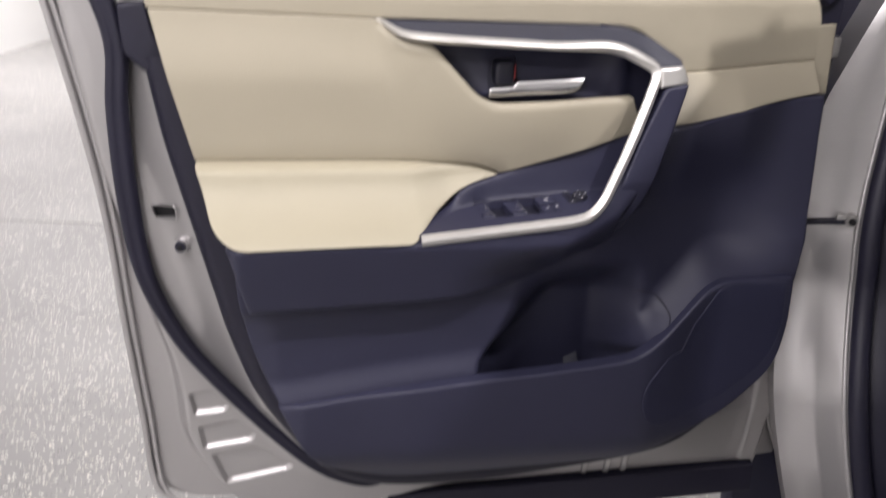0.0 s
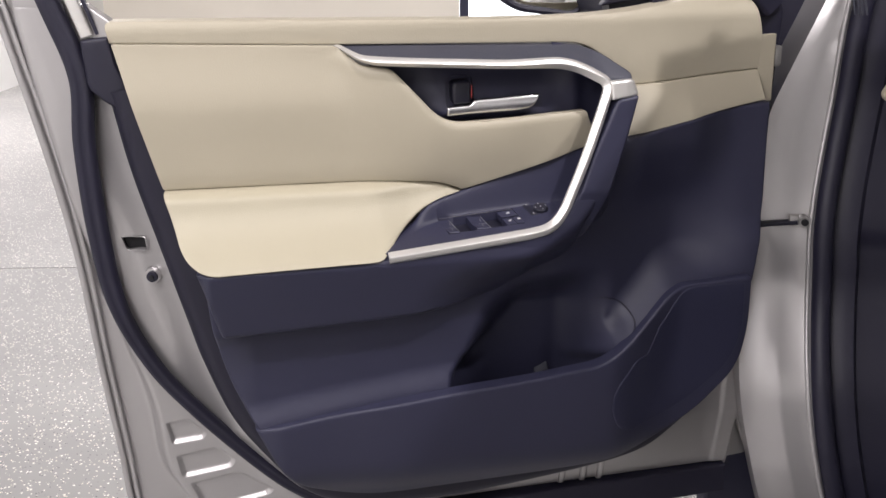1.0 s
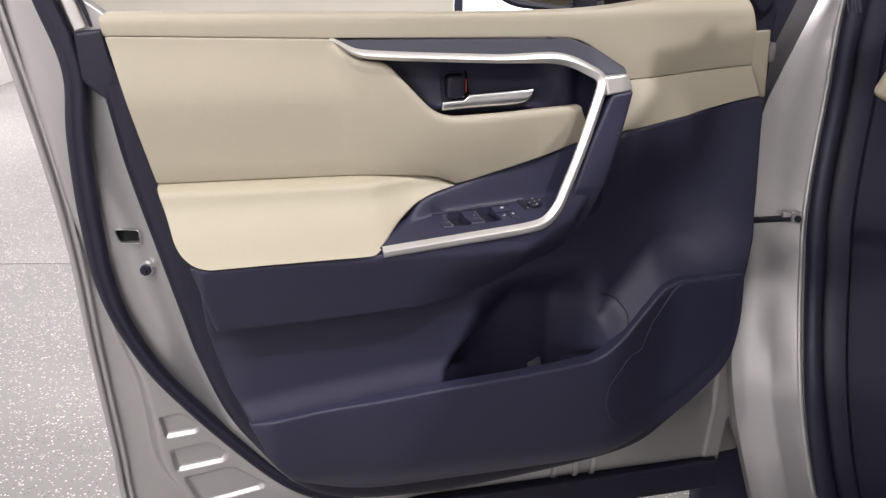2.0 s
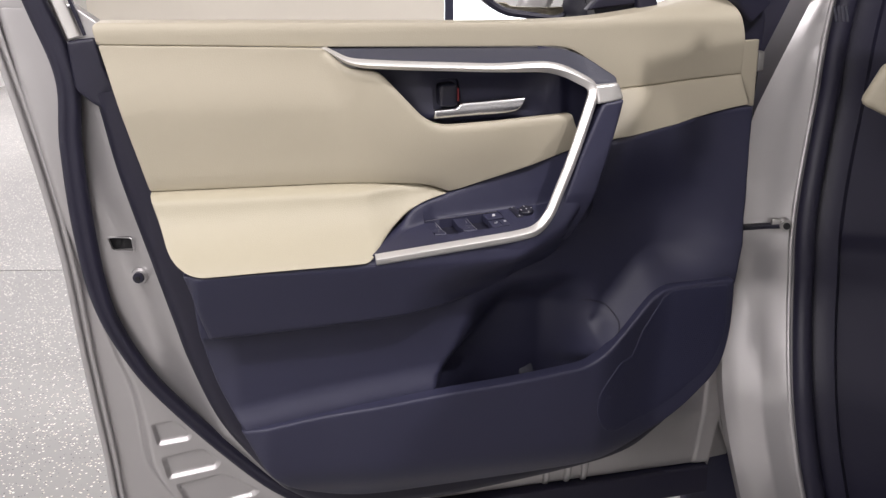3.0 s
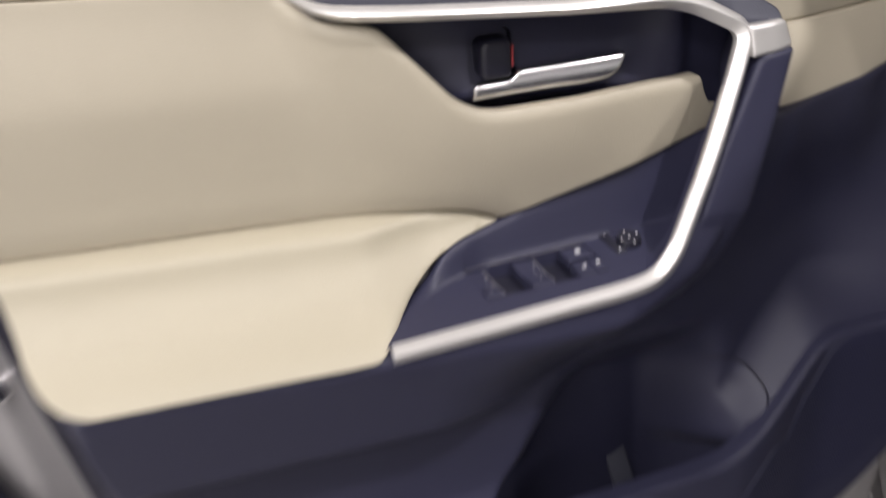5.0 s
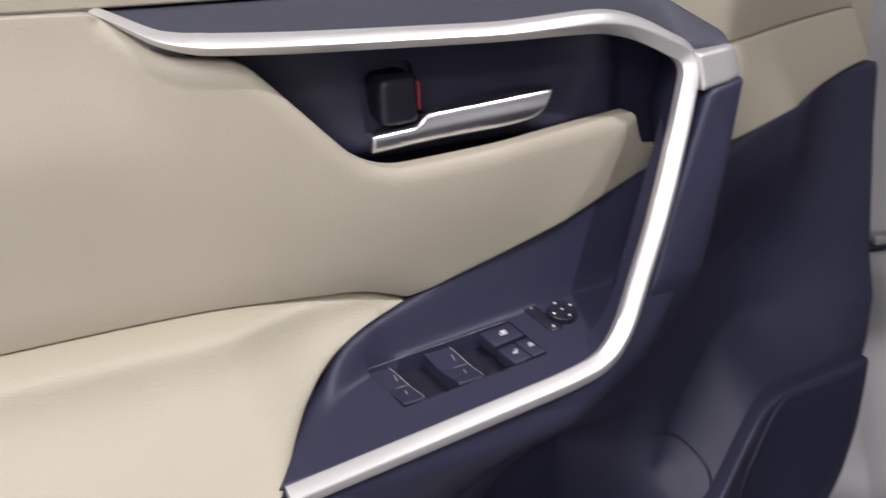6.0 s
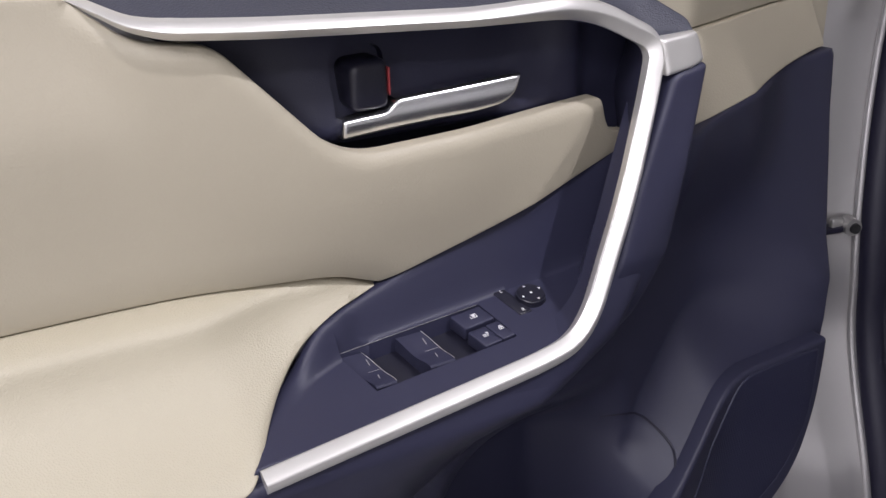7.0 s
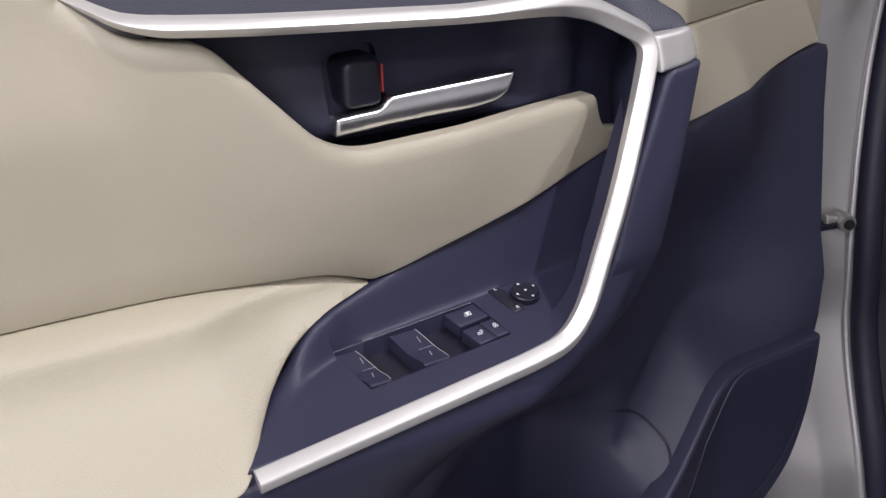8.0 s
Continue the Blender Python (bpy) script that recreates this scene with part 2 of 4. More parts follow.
def thing(name, label, category, group="", kind="", at=(0, 0, 0)):
    ob = new(name)
    ob.location = at
    ob.empty_display_size = 0.1
    return tagged(ob, label, category, group, kind)


# ---- the room ----
def room_slab(name, size, at, material, label, category):
    bm = box_bm(size, (0, 0, 0), 0)
    ob = part(name, bm, material, None, label)
    ob.matrix_world = ROOM @ pose(*at)
    return tagged(ob, label, category, kind="structure")


room_slab("floor", (11.6, 6.4, 0.2), (2.2, -1.54, -0.1), FLOOR, "grey epoxy garage floor strewn with white flakes", "floor")
room_slab("floor_bay", (11.6, 8.0, 0.2), (2.2, 5.668, -0.1), FLOOR, "grey epoxy floor bay beyond a thin joint", "floor")
room_slab("floor_joint", (11.6, 0.02, 0.1), (2.2, 1.664, -0.054), RUBBER, "thin dark joint between floor bays", "floor joint")
room_slab("ceiling", (11.6, 14.4, 0.2), (2.2, 2.4, 3.1), CEIL, "plain white painted garage ceiling", "ceiling")
room_slab("wall_west", (0.2, 14.2, 3.0), (-3.62, 2.4, 1.5), WHITE_WALL, "plain white painted garage wall", "wall")
room_slab("wall_east", (0.2, 14.2, 3.0), (8.0, 2.4, 1.5), WHITE_WALL, "plain white painted garage wall", "wall")
room_slab("wall_south", (11.4, 0.2, 3.0), (2.2, -4.74, 1.5), WHITE_WALL, "plain white painted garage wall", "wall")
room_slab("wall_north", (4.33, 0.2, 3.0), (-1.455, 9.4, 1.5), WALL, "cream painted garage wall behind the car door", "wall")
room_slab("wall_north_lintel", (4.0, 0.2, 0.6), (2.83, 9.4, 2.7), WALL, "cream painted wall above the open bay", "wall")
room_slab("wall_north_pier", (3.1, 0.2, 3.0), (6.38, 9.4, 1.5), WALL, "cream painted wall beside the open bay", "wall")
room_slab("trim", (0.10, 0.24, 2.4), (0.77, 9.38, 1.2), DARK, "dark upright frame of the open bay", "door frame")
room_slab("ground", (12.0, 4.0, 0.2), (2.8, 11.6, -0.11), FLOOR, "pale ground outside the open bay", "ground")
room_slab("backdrop", (12.0, 0.05, 5.0), (2.8, 13.2, 2.4), SKY, "bright daylight outside the open bay", "backdrop")

# ---- the car with its open door ----
car = thing("car", "silver car, front door open, cream and charcoal door trim", "car")
door = car


def rail_y(x, z):
    return 0.045 * smooth((x - 0.72) / 0.3) + 0.05 * np.clip((z - 1.165) / 0.04, 0, 1) ** 2 - 0.004 * smooth((x - 0.72) / 0.08) * smooth((0.95 - x) / 0.15) * smooth((1.17 - z) / 0.08)


pad("upper_rail", fillet([(0.0, 1.15, 0), (0.31, 1.141, 0), (0.686, 1.1355, 0.03), (0.748, 1.090, 0.006), (0.752, 1.0682, 0), (1.003, 1.081, 0), (1.005, 1.135, 0.03), (0.985, 1.195, 0.03), (0.96, 1.211, 0.01),
     (0.84, 1.188, 0.06), (0.70, 1.174, 0.05), (0.55, 1.172, 0.1), (0.18, 1.177, 0.05), (-0.006, 1.179, 0.012)]),
    rail_y, CREAM, door, edge=0.0018, skirt=0.05, label="cream padded belt rail")


SEAM = np.array([(0.04, 0.940), (0.372, 0.939), (0.436, 0.936), (0.467, 0.932), (0.49, 0.923), (0.52, 0.910)])
LIP = np.array([(0.04, 0.846), (0.114, 0.842), (0.24, 0.846), (0.353, 0.8480), (0.368, 0.860), (0.381, 0.870), (0.396, 0.880), (0.413, 0.890), (0.426, 0.900), (0.448, 0.910), (0.483, 0.9195), (0.489, 0.921)])


ARM_X = np.linspace(0.0, 0.56, 281)


def eased(xs, vs, n=9):
    """Values between the given ones, with the corners eased."""
    v = np.interp(ARM_X, xs, vs)
    for _ in range(n):
        v[1:-1] = (v[:-2] + 2 * v[1:-1] + v[2:]) / 4
    return v


ARM_UP, ARM_LOW = eased(*SEAM.T), eased(*LIP.T)
ARM_FRONT = eased([0.05, 0.10, 0.33, 0.354, 0.361, 0.369, 0.381, 0.396, 0.413, 0.425, 0.45, 0.483, 0.49], [-0.118, -0.126, -0.127, -0.125, -0.119, -0.107, -0.089, -0.069, -0.053, -0.047, -0.038, -0.029, -0.027], 6)


SHELF = fillet([(0.312, 1.136, 0), (0.342, 1.113, 0.012), (0.385, 1.109, 0.012), (0.461, 1.028, 0.03), (0.676, 1.039, 0)], 0.005, closed=False)


LEDGE_X = np.linspace(0.20, 0.76, 225)
LEDGE = np.interp(LEDGE_X, [0.30, 0.342, 0.385, 0.44, 0.56, 0.62, 0.676], [-0.006, -0.029, -0.042, -0.050, -0.053, -0.044, -0.038])
for _ in range(40):
    LEDGE[1:-1] = (LEDGE[:-2] + 2 * LEDGE[1:-1] + LEDGE[2:]) / 4


def insert_y(x, z):
    y = -0.002 - 0.018 * smooth((1.16 - z) / 0.11) + 0.006 * smooth((1.07 - z) / 0.13) - 0.010 * smooth((x - 0.28) / 0.22) - 0.008 * smooth((x - 0.54) / 0.1)
    d = gap(SHELF, np.stack([x, z], 1), closed=False)
    out = np.interp(x, LEDGE_X, LEDGE) - y
    y = y + 0.5 * (out - np.sqrt(out ** 2 + 0.006 ** 2)) * smooth(1 - d / 0.16) + 0.005 * np.clip(1 - d / 0.010, 0, 1) ** 2
    turn = (x - 0.673) * 0.793 - (z - 1.036) * 0.61
    y = y + 0.18 * np.clip(turn - 0.002, 0, 1) + 0.03 * np.clip(turn, 0, 0.004)
    seam = z - np.interp(x, ARM_X, ARM_UP)
    return y + 0.004 * np.clip(1 - seam / 0.03, 0, 1) ** 2 * smooth((0.52 - x) / 0.03)


pad("insert_panel", fillet([(0.002, 1.1492, 0.004), (0.308, 1.1400, 0.006), (0.342, 1.113, 0.012), (0.385, 1.109, 0.012), (0.461, 1.028, 0.03), (0.56, 1.0325, 0.05), (0.679, 1.0390, 0.005), (0.6865, 1.020, 0.010), (0.694, 1.009, 0.012), (0.724, 1.003, 0), (0.724, 0.9940, 0),
     (0.4905, 0.9238, 0.002), (0.454, 0.9388, 0.03), (0.37, 0.9404, 0.1), (0.052, 0.9412, 0.004)], 0.005),
    insert_y, CREAM, door, edge=0.0014, skirt=0.010, step=0.0045, label="cream leatherette door insert")


def arm_y(x, z):
    up, low, front = np.interp(x, ARM_X, ARM_UP), np.interp(x, ARM_X, ARM_LOW), np.interp(x, ARM_X, ARM_FRONT)
    v = np.clip((up - z) / (up - low + 1e-4), 0, 1.05)
    base = -0.0125 - 0.010 * smooth((x - 0.28) / 0.22)
    front = np.minimum(front, base - 0.006)
    return base + (front - base) * (0.25 * (1 - np.exp(-np.clip(v, 0, 2) / 0.05)) + 0.76 * np.clip((v - 0.14) / 0.86, 0, 1.1) ** 1.75) + 0.010 * np.clip((v - 0.86) / 0.2, 0, 1) ** 2


pad("armrest", fillet([(0.052, 0.9402, 0.004), (0.372, 0.9394, 0.1), (0.448, 0.9376, 0.03), (0.489, 0.9212, 0.002), (0.448, 0.910, 0.02), (0.425, 0.900, 0.02), (0.411, 0.890, 0.02), (0.394, 0.879, 0.02), (0.379, 0.868, 0.01), (0.366, 0.8565, 0.006), (0.353, 0.8480, 0.008),
     (0.24, 0.846, 0.05), (0.11, 0.842, 0.03), (0.077, 0.862, 0.03)], 0.004),
    arm_y, CREAM_SOFT, door, edge=0.0020, skirt=0.03, step=0.004, label="cream padded armrest")

# switch bezel: a tray that rises to the insert behind it
SLOT = fillet([(0.447, -0.0447, 0.001), (0.5655, -0.0442, 0.002), (0.5740, -0.0862, 0.002), (0.458, -0.0872, 0.001)], 0.0012)


def tray_z(x, y):
    return 0.883 + 0.08 * (x - 0.446) + 0.26 * (y + 0.046)


BACK = curve([(0.350, -0.126, 0.851), (0.358, -0.118, 0.855), (0.368, -0.106, 0.860), (0.381, -0.087, 0.870), (0.396, -0.067, 0.880), (0.413, -0.052, 0.890), (0.424, -0.046, 0.900), (0.448, -0.038, 0.910), (0.483, -0.030, 0.9195), (0.60, -0.028, 0.958), (0.74, -0.026, 1.004)], 120)


def bezel_top(x, y):
    q = np.stack([x, y], 1)
    zf = tray_z(x, y)
    edge = np.interp(x, BACK[:, 0], BACK[:, 2])
    back = np.interp(x, BACK[:, 0], BACK[:, 1])
    rise = np.where(y > back, 1.0, smooth(1 - gap(BACK[:, :2], q, closed=False) / 0.013))
    z = zf + np.maximum(edge - zf, 0) * rise * smooth((x - 0.39) / 0.05)
    return z - 0.030 * (depth_in(SLOT, q) > 0)


bezel = pad("switch_bezel", fillet([(0.486, -0.020, 0), (0.742, -0.012, 0), (0.700, -0.065, 0.01), (0.632, -0.106, 0.012), (0.60, -0.117, 0.02), (0.360, -0.112, 0), (0.367, -0.104, 0.01), (0.375, -0.086, 0.02), (0.390, -0.064, 0.02), (0.407, -0.048, 0.02), (0.420, -0.041, 0.02), (0.446, -0.032, 0.02)], 0.004),
            bezel_top, DARK, door, edge=0.0015, skirt=0.02, step=0.0019, label="charcoal armrest switch bezel", top=True, creases=(SLOT,), fine=0.0002)
sweep("slot_edge", [(x, -0.0446, float(tray_z(x, -0.0446)) + 0.0002) for x in np.linspace(0.449, 0.5635, 12)], ring(0.0002, 6), STEEL, bezel, "fine bright edge of the switch opening")
pad("switch_well", SLOT * 1.0, lambda x, y: tray_z(x, y) - 0.014, DARK_GLOSS, bezel, edge=0.0004, skirt=0.004, step=0.01, label="black well under the switches", top=True)


def on_tray(x, y, lift=0.0):
    ax, ay = Vector((1, 0, 0.08)).normalized(), Vector((0, 1, 0.26)).normalized()
    az = ax.cross(ay).normalized()
    ay = az.cross(ax)
    m = Matrix((ax, ay, az)).transposed().to_4x4()
    m.translation = Vector((x, y, float(tray_z(x, y)))) + az * lift
    return m


def tray_piece(name, x, y, size, lift, material, bevel=0.0012, turn=0.0, label="", parent=None):
    bm = box_bm(size, (0, 0, 0), bevel)
    for v in bm.verts:
        v.co.x -= 0.2 * v.co.y
    bmesh.ops.transform(bm, matrix=on_tray(x, y, lift) @ Matrix.Rotation(radians(turn), 4, "Z"), verts=bm.verts)
    return part(name, bm, material, parent or bezel, label)


def rocker(left, right):
    """A window switch: a scooped rocker with a fine bright edge; left and right give x at the back, middle and front."""
    m = on_tray(0.5, -0.0665)
    ys = np.linspace(-0.0200, 0.0200, 31)
    bows = [np.interp(ys, [-0.02, -0.014, 0.0, 0.012, 0.02], [e[2], e[2] * 0.8 + e[1] * 0.2, e[1], e[1] * 0.45 + e[0] * 0.55, e[0]]) - 0.5 for e in (left, right)]

    def rise(y):
        return -0.0040 + 0.0042 * float(smooth(-y / 0.02)) - 0.0015 * float(smooth((-y - 0.0185) / 0.002)) + 0.0012 * float(smooth(y / 0.02))

    bm = bmesh.new()
    rows = []
    for y, a, b in zip(ys, *bows):
        rows.append([bm.verts.new(m @ Vector((a + (b - a) * s, y, rise(y) + 0.0015 * (1 - s) ** 2 - 0.0005 * s ** 8))) for s in np.linspace(0, 1, 9)])
    for p, q in zip(rows, rows[1:]):
        for k in range(8):
            bm.faces.new((p[k], p[k + 1], q[k + 1], q[k]))
    e = [v for v in bm.edges if len(v.link_faces) == 1]
    r = bmesh.ops.extrude_edge_only(bm, edges=e)
    down = [v for v in r["geom"] if isinstance(v, bmesh.types.BMVert)]
    bmesh.ops.translate(bm, vec=m.to_3x3() @ Vector((0, 0, -0.014)), verts=down)
    part("window_switch", bm, DARK, bezel, "charcoal power window switch", sharp=40)
    line = [tuple(m @ Vector((b, y, rise(y) - 0.0002))) for y, b in zip(ys[1:], bows[1][1:])]
    sweep("switch_edge", line, ring(0.00020, 6), SATIN, bezel, "fine bright edge of the window switch")
    a, b = bows[0][15], bows[1][15]
    sweep("switch_edge", [tuple(m @ Vector((a + (b - a) * s, 0.0, rise(0) + 0.0015 * (1 - s) ** 2 - 0.0005 * s ** 8))) for s in np.linspace(0.45, 1, 8)], ring(0.00018, 6), STEEL, bezel)
    for yy in (0.009, -0.010):
        bm = box_bm((0.0006, 0.006, 0.0003), (0, 0, 0), 0)
        bmesh.ops.transform(bm, matrix=m @ Matrix.Translation((a + (b - a) * 0.62 + 0.001, yy, rise(yy) + 0.0004)) @ Matrix.Rotation(radians(6 if yy > 0 else 12), 4, "X"), verts=bm.verts)
        part("switch_mark", bm, STEEL, bezel, "faint grey printed bar")


rocker((0.4475, 0.4525, 0.4578), (0.465, 0.471, 0.474))
rocker((0.4925, 0.4965, 0.5005), (0.514, 0.519, 0.521))
tray_piece("window_lock_button", 0.5540, -0.0547, (0.0260, 0.0172, 0.012), -0.0058, DARK, 0.0012, 2, "black window lock button")
tray_piece("unlock_button", 0.5525, -0.0757, (0.0150, 0.0190, 0.012), -0.0058, DARK, 0.0012, 2, "black door unlock button")
tray_piece("lock_button", 0.5662, -0.0750, (0.0112, 0.0190, 0.012), -0.0058, DARK, 0.0012, 2, "black door lock button")
tray_piece("mirror_select_switch", 0.5900, -0.0525, (0.0112, 0.0345, 0.008), -0.0028, DARK_GLOSS, 0.0012, 0, "black mirror selector switch")
bm = bmesh.new()
bmesh.ops.create_cone(bm, cap_ends=True, segments=36, radius1=0.0125, radius2=0.0112, depth=0.010)
bmesh.ops.bevel(bm, geom=[e for e in bm.edges if e.calc_face_angle(0) > 0.5], offset=0.0012, segments=3, affect="EDGES")
bmesh.ops.transform(bm, matrix=on_tray(0.6060, -0.0560, 0.0005), verts=bm.verts)
part("mirror_knob", bm, DARK_GLOSS, bezel, "round black mirror adjuster")
for k in range(4):
    bm = bmesh.new()
    vs = [bm.verts.new(p) for p in ((-0.0013, -0.0008, 0), (0.0013, -0.0008, 0), (0, 0.0012, 0))]
    bm.faces.new(vs)
    r = bmesh.ops.extrude_face_region(bm, geom=bm.faces[:])
    bmesh.ops.translate(bm, vec=(0, 0, 0.0002), verts=[v for v in r["geom"] if isinstance(v, bmesh.types.BMVert)])
    bmesh.ops.transform(bm, matrix=on_tray(0.6060, -0.0560, 0.0056) @ Matrix.Rotation(radians(90 * k + 10), 4, "Z") @ Matrix.Translation((0, 0.0085, 0)), verts=bm.verts)
    part("arrow_mark", bm, WHITE_MARK, bezel, "small white arrow")
tray_piece("centre_mark", 0.6060, -0.0560, (0.0016, 0.0016, 0.0004), 0.0056, WHITE_MARK, 0)


def letter(text, x, y, size, lift):
    cu = bpy.data.curves.new("letter", "FONT")
    cu.body, cu.size, cu.align_x, cu.align_y, cu.extrude = text, size, "CENTER", "CENTER", 0.0001
    tmp = bpy.data.objects.new("letter", cu)
    me = bpy.data.meshes.new_from_object(tmp)
    bpy.data.objects.remove(tmp)
    me.transform(on_tray(x, y, lift) @ Matrix.Rotation(radians(-6), 4, "Z"))
    me.materials.append(WHITE_MARK)
    ob = new("letter_mark", me)
    ob.parent = bezel
    ob["label"] = "small white printed letter"


letter("L", 0.5880, -0.0410, 0.0042, 0.0014)
letter("R", 0.5930, -0.0655, 0.0042, 0.0014)


def icon(name, x, y, bits, lift):
    """A small printed sign out of little bars (x, y, width, height)."""
    bm = bmesh.new()
    for bx, by, w, h in bits:
        r = bmesh.ops.create_cube(bm, size=1)
        bmesh.ops.scale(bm, vec=(w, h, 0.0002), verts=r["verts"])
        bmesh.ops.translate(bm, vec=(bx, by, 0), verts=r["verts"])
    bmesh.ops.transform(bm, matrix=on_tray(x, y, lift), verts=bm.verts)
    part(name, bm, WHITE_MARK, bezel, "small white printed sign")


lockbits = [(0, -0.0010, 0.0036, 0.0005), (0, 0.0010, 0.0036, 0.0005), (-0.0016, 0, 0.0005, 0.0022), (0.0016, 0, 0.0005, 0.0022), (0, 0, 0.0008, 0.0008)]
icon("window_sign", 0.5550, -0.0540, [(0, -0.0018, 0.0058, 0.0006), (0.0026, 0, 0.0006, 0.0038), (-0.0026, -0.0008, 0.0006, 0.0022), (0.0006, 0.0018, 0.0044, 0.0006), (0.0003, 0.0002, 0.0026, 0.0022)], 0.0004)
icon("unlock_sign", 0.5530, -0.0755, lockbits + [(0.0026, 0.0016, 0.0005, 0.0020), (0.0018, 0.0026, 0.0020, 0.0005)], 0.0004)
icon("lock_sign", 0.5675, -0.0740, lockbits + [(-0.0009, 0.0018, 0.0005, 0.0014), (0.0009, 0.0018, 0.0005, 0.0014), (0, 0.0026, 0.0022, 0.0005)], 0.0004)


KNOB_WELL = fillet([(0.468, 1.040, 0.006), (0.4685, 1.091, 0.012), (0.508, 1.093, 0.008), (0.509, 1.042, 0.004)], 0.002)


def recess_y(x, z):
    well = 0.006 * (depth_in(KNOB_WELL, np.stack([x, z], 1)) > 0)
    return well + 0.006 - 0.022 * np.clip((1.112 - z) / 0.07, 0, 1) * smooth((x - 0.40) / 0.08) * (1 - smooth((x - 0.60) / 0.05)) + 0.03 * smooth((1.034 - z) / 0.012) * (1 - smooth((x - 0.62) / 0.04)) - 0.008 * smooth((x - 0.36) / 0.1) - 0.020 * np.clip((x - 0.603 - (z - 1.07) * 0.3) / 0.045, 0, 1) + 0.010 * smooth((x - 0.664) / 0.02)


pad("handle_recess", fillet([(0.33, 1.124, 0), (0.66, 1.112, 0.02), (0.735, 1.085, 0.01), (0.735, 1.006, 0), (0.690, 0.996, 0), (0.477, 1.005, 0), (0.44, 1.03, 0), (0.385, 1.095, 0)]),
    recess_y, DARK, door, edge=0.002, skirt=0.02, label="charcoal recess behind the door handle", creases=(KNOB_WELL,), fine=0.0006)


def bezel_y(x, z):
    up = np.interp(x, [0.31, 0.682, 0.703, 0.747], [1.14, 1.134, 1.129, 1.100])
    lo = np.interp(x, [0.31, 0.352, 0.42, 0.50, 0.58, 0.654, 0.695, 0.75], [1.138, 1.124, 1.123, 1.120, 1.117, 1.112, 1.094, 1.0885])
    w = np.clip((up - z) / (up - lo + 0.002), 0, 1)
    front = np.interp(x, [0.31, 0.345, 0.38, 0.42, 0.654, 0.695, 0.75], [0.0, -0.030, -0.044, -0.053, -0.060, -0.068, -0.078])
    back = np.interp(x, [0.31, 0.682, 0.747], [0.002, -0.02, -0.06])
    return back + (front - back) * w


pad("top_bezel", fillet([(0.311, 1.139, 0), (0.682, 1.134, 0.03), (0.736, 1.0965, 0.005), (0.734, 1.0870, 0.003), (0.702, 1.0860, 0.004), (0.65, 1.110, 0), (0.50, 1.1165, 0), (0.42, 1.1195, 0), (0.352, 1.1205, 0)], 0.004),
    bezel_y, BEZEL, door, edge=0.002, skirt=0.02, step=0.004, label="charcoal grained trim above the handle")

strip_path = curve([(0.309, 0.002, 1.139), (0.325, -0.016, 1.131), (0.345, -0.032, 1.1235), (0.38, -0.047, 1.121), (0.42, -0.056, 1.1205), (0.50, -0.060, 1.117), (0.58, -0.063, 1.1135), (0.640, -0.064, 1.110), (0.665, -0.066, 1.102), (0.692, -0.072, 1.086), (0.700, -0.078, 1.070),
                    (0.664, -0.096, 0.993), (0.632, -0.108, 0.915), (0.618, -0.112, 0.895), (0.600, -0.114, 0.884), (0.57, -0.115, 0.878), (0.466, -0.116, 0.866), (0.362, -0.117, 0.856)], 220)


flat = fillet([(0.3085, 1.1392, 0), (0.347, 1.1225, 0.03), (0.42, 1.1200, 0.03), (0.645, 1.1105, 0.04), (0.700, 1.0835, 0.014), (0.664, 0.993, 0.05), (0.6245, 0.904, 0.03), (0.605, 0.8835, 0.025), (0.575, 0.8775, 0.04), (0.466, 0.866, 0), (0.3640, 0.8554, 0)], 0.004, closed=False)
near = np.hypot(flat[:, None, 0] - strip_path[None, :, 0], flat[:, None, 1] - strip_path[None, :, 2]).argmin(1)
run = strip_path[near, 1]
for _ in range(8):
    run[1:-1] = (run[:-2] + 2 * run[1:-1] + run[2:]) / 4
along = np.linspace(0, 1, len(flat))
band3 = np.stack([flat[:, 0], run - 0.002, flat[:, 1] - 0.003 * smooth(along / 0.05) * smooth((0.38 - along) / 0.1)], 1)
lean = [(-0.1 * float(smooth((a - 0.4) / 0.1)) * float(smooth((0.75 - a) / 0.1)), -0.85, -0.30 - 0.06 * float(smooth((a - 0.26) / 0.10)) + 1.03 * float(smooth((a - 0.36) / 0.26))) for a in along]
taper = [((0.35 + 0.65 * min(1, a / 0.08)) * (0.70 + 0.30 * float(smooth((a - 0.28) / 0.12))), 0.6 + 0.4 * min(1, a / 0.08)) for a in along]
sweep("silver_strip", band3, [(0.0068, -0.008), (0.0068, -0.0014), (0.0064, -0.0002), (0.0055, 0.0005), (-0.0030, 0.0035), (-0.0040, 0.0034), (-0.0050, 0.0026), (-0.0082, -0.0022), (-0.0086, -0.0034), (-0.0086, -0.008)], SATIN, door,
      "satin silver trim strip round the pull", up=lean, sizes=taper, sharp=25)


def corner_y(x, z):
    return -0.0810 + 0.22 * (z - 1.0835) + 14.0 * np.clip(x - 0.722, 0, 1) ** 2


pad("strip_corner", fillet([(0.6985, 1.0870, 0.002), (0.736, 1.0900, 0.006), (0.746, 1.066, 0.006), (0.702, 1.0600, 0.002)], 0.0025), corner_y, SATIN, door, edge=0.004, skirt=0.02, step=0.0025, label="satin silver corner block", sharp=80)

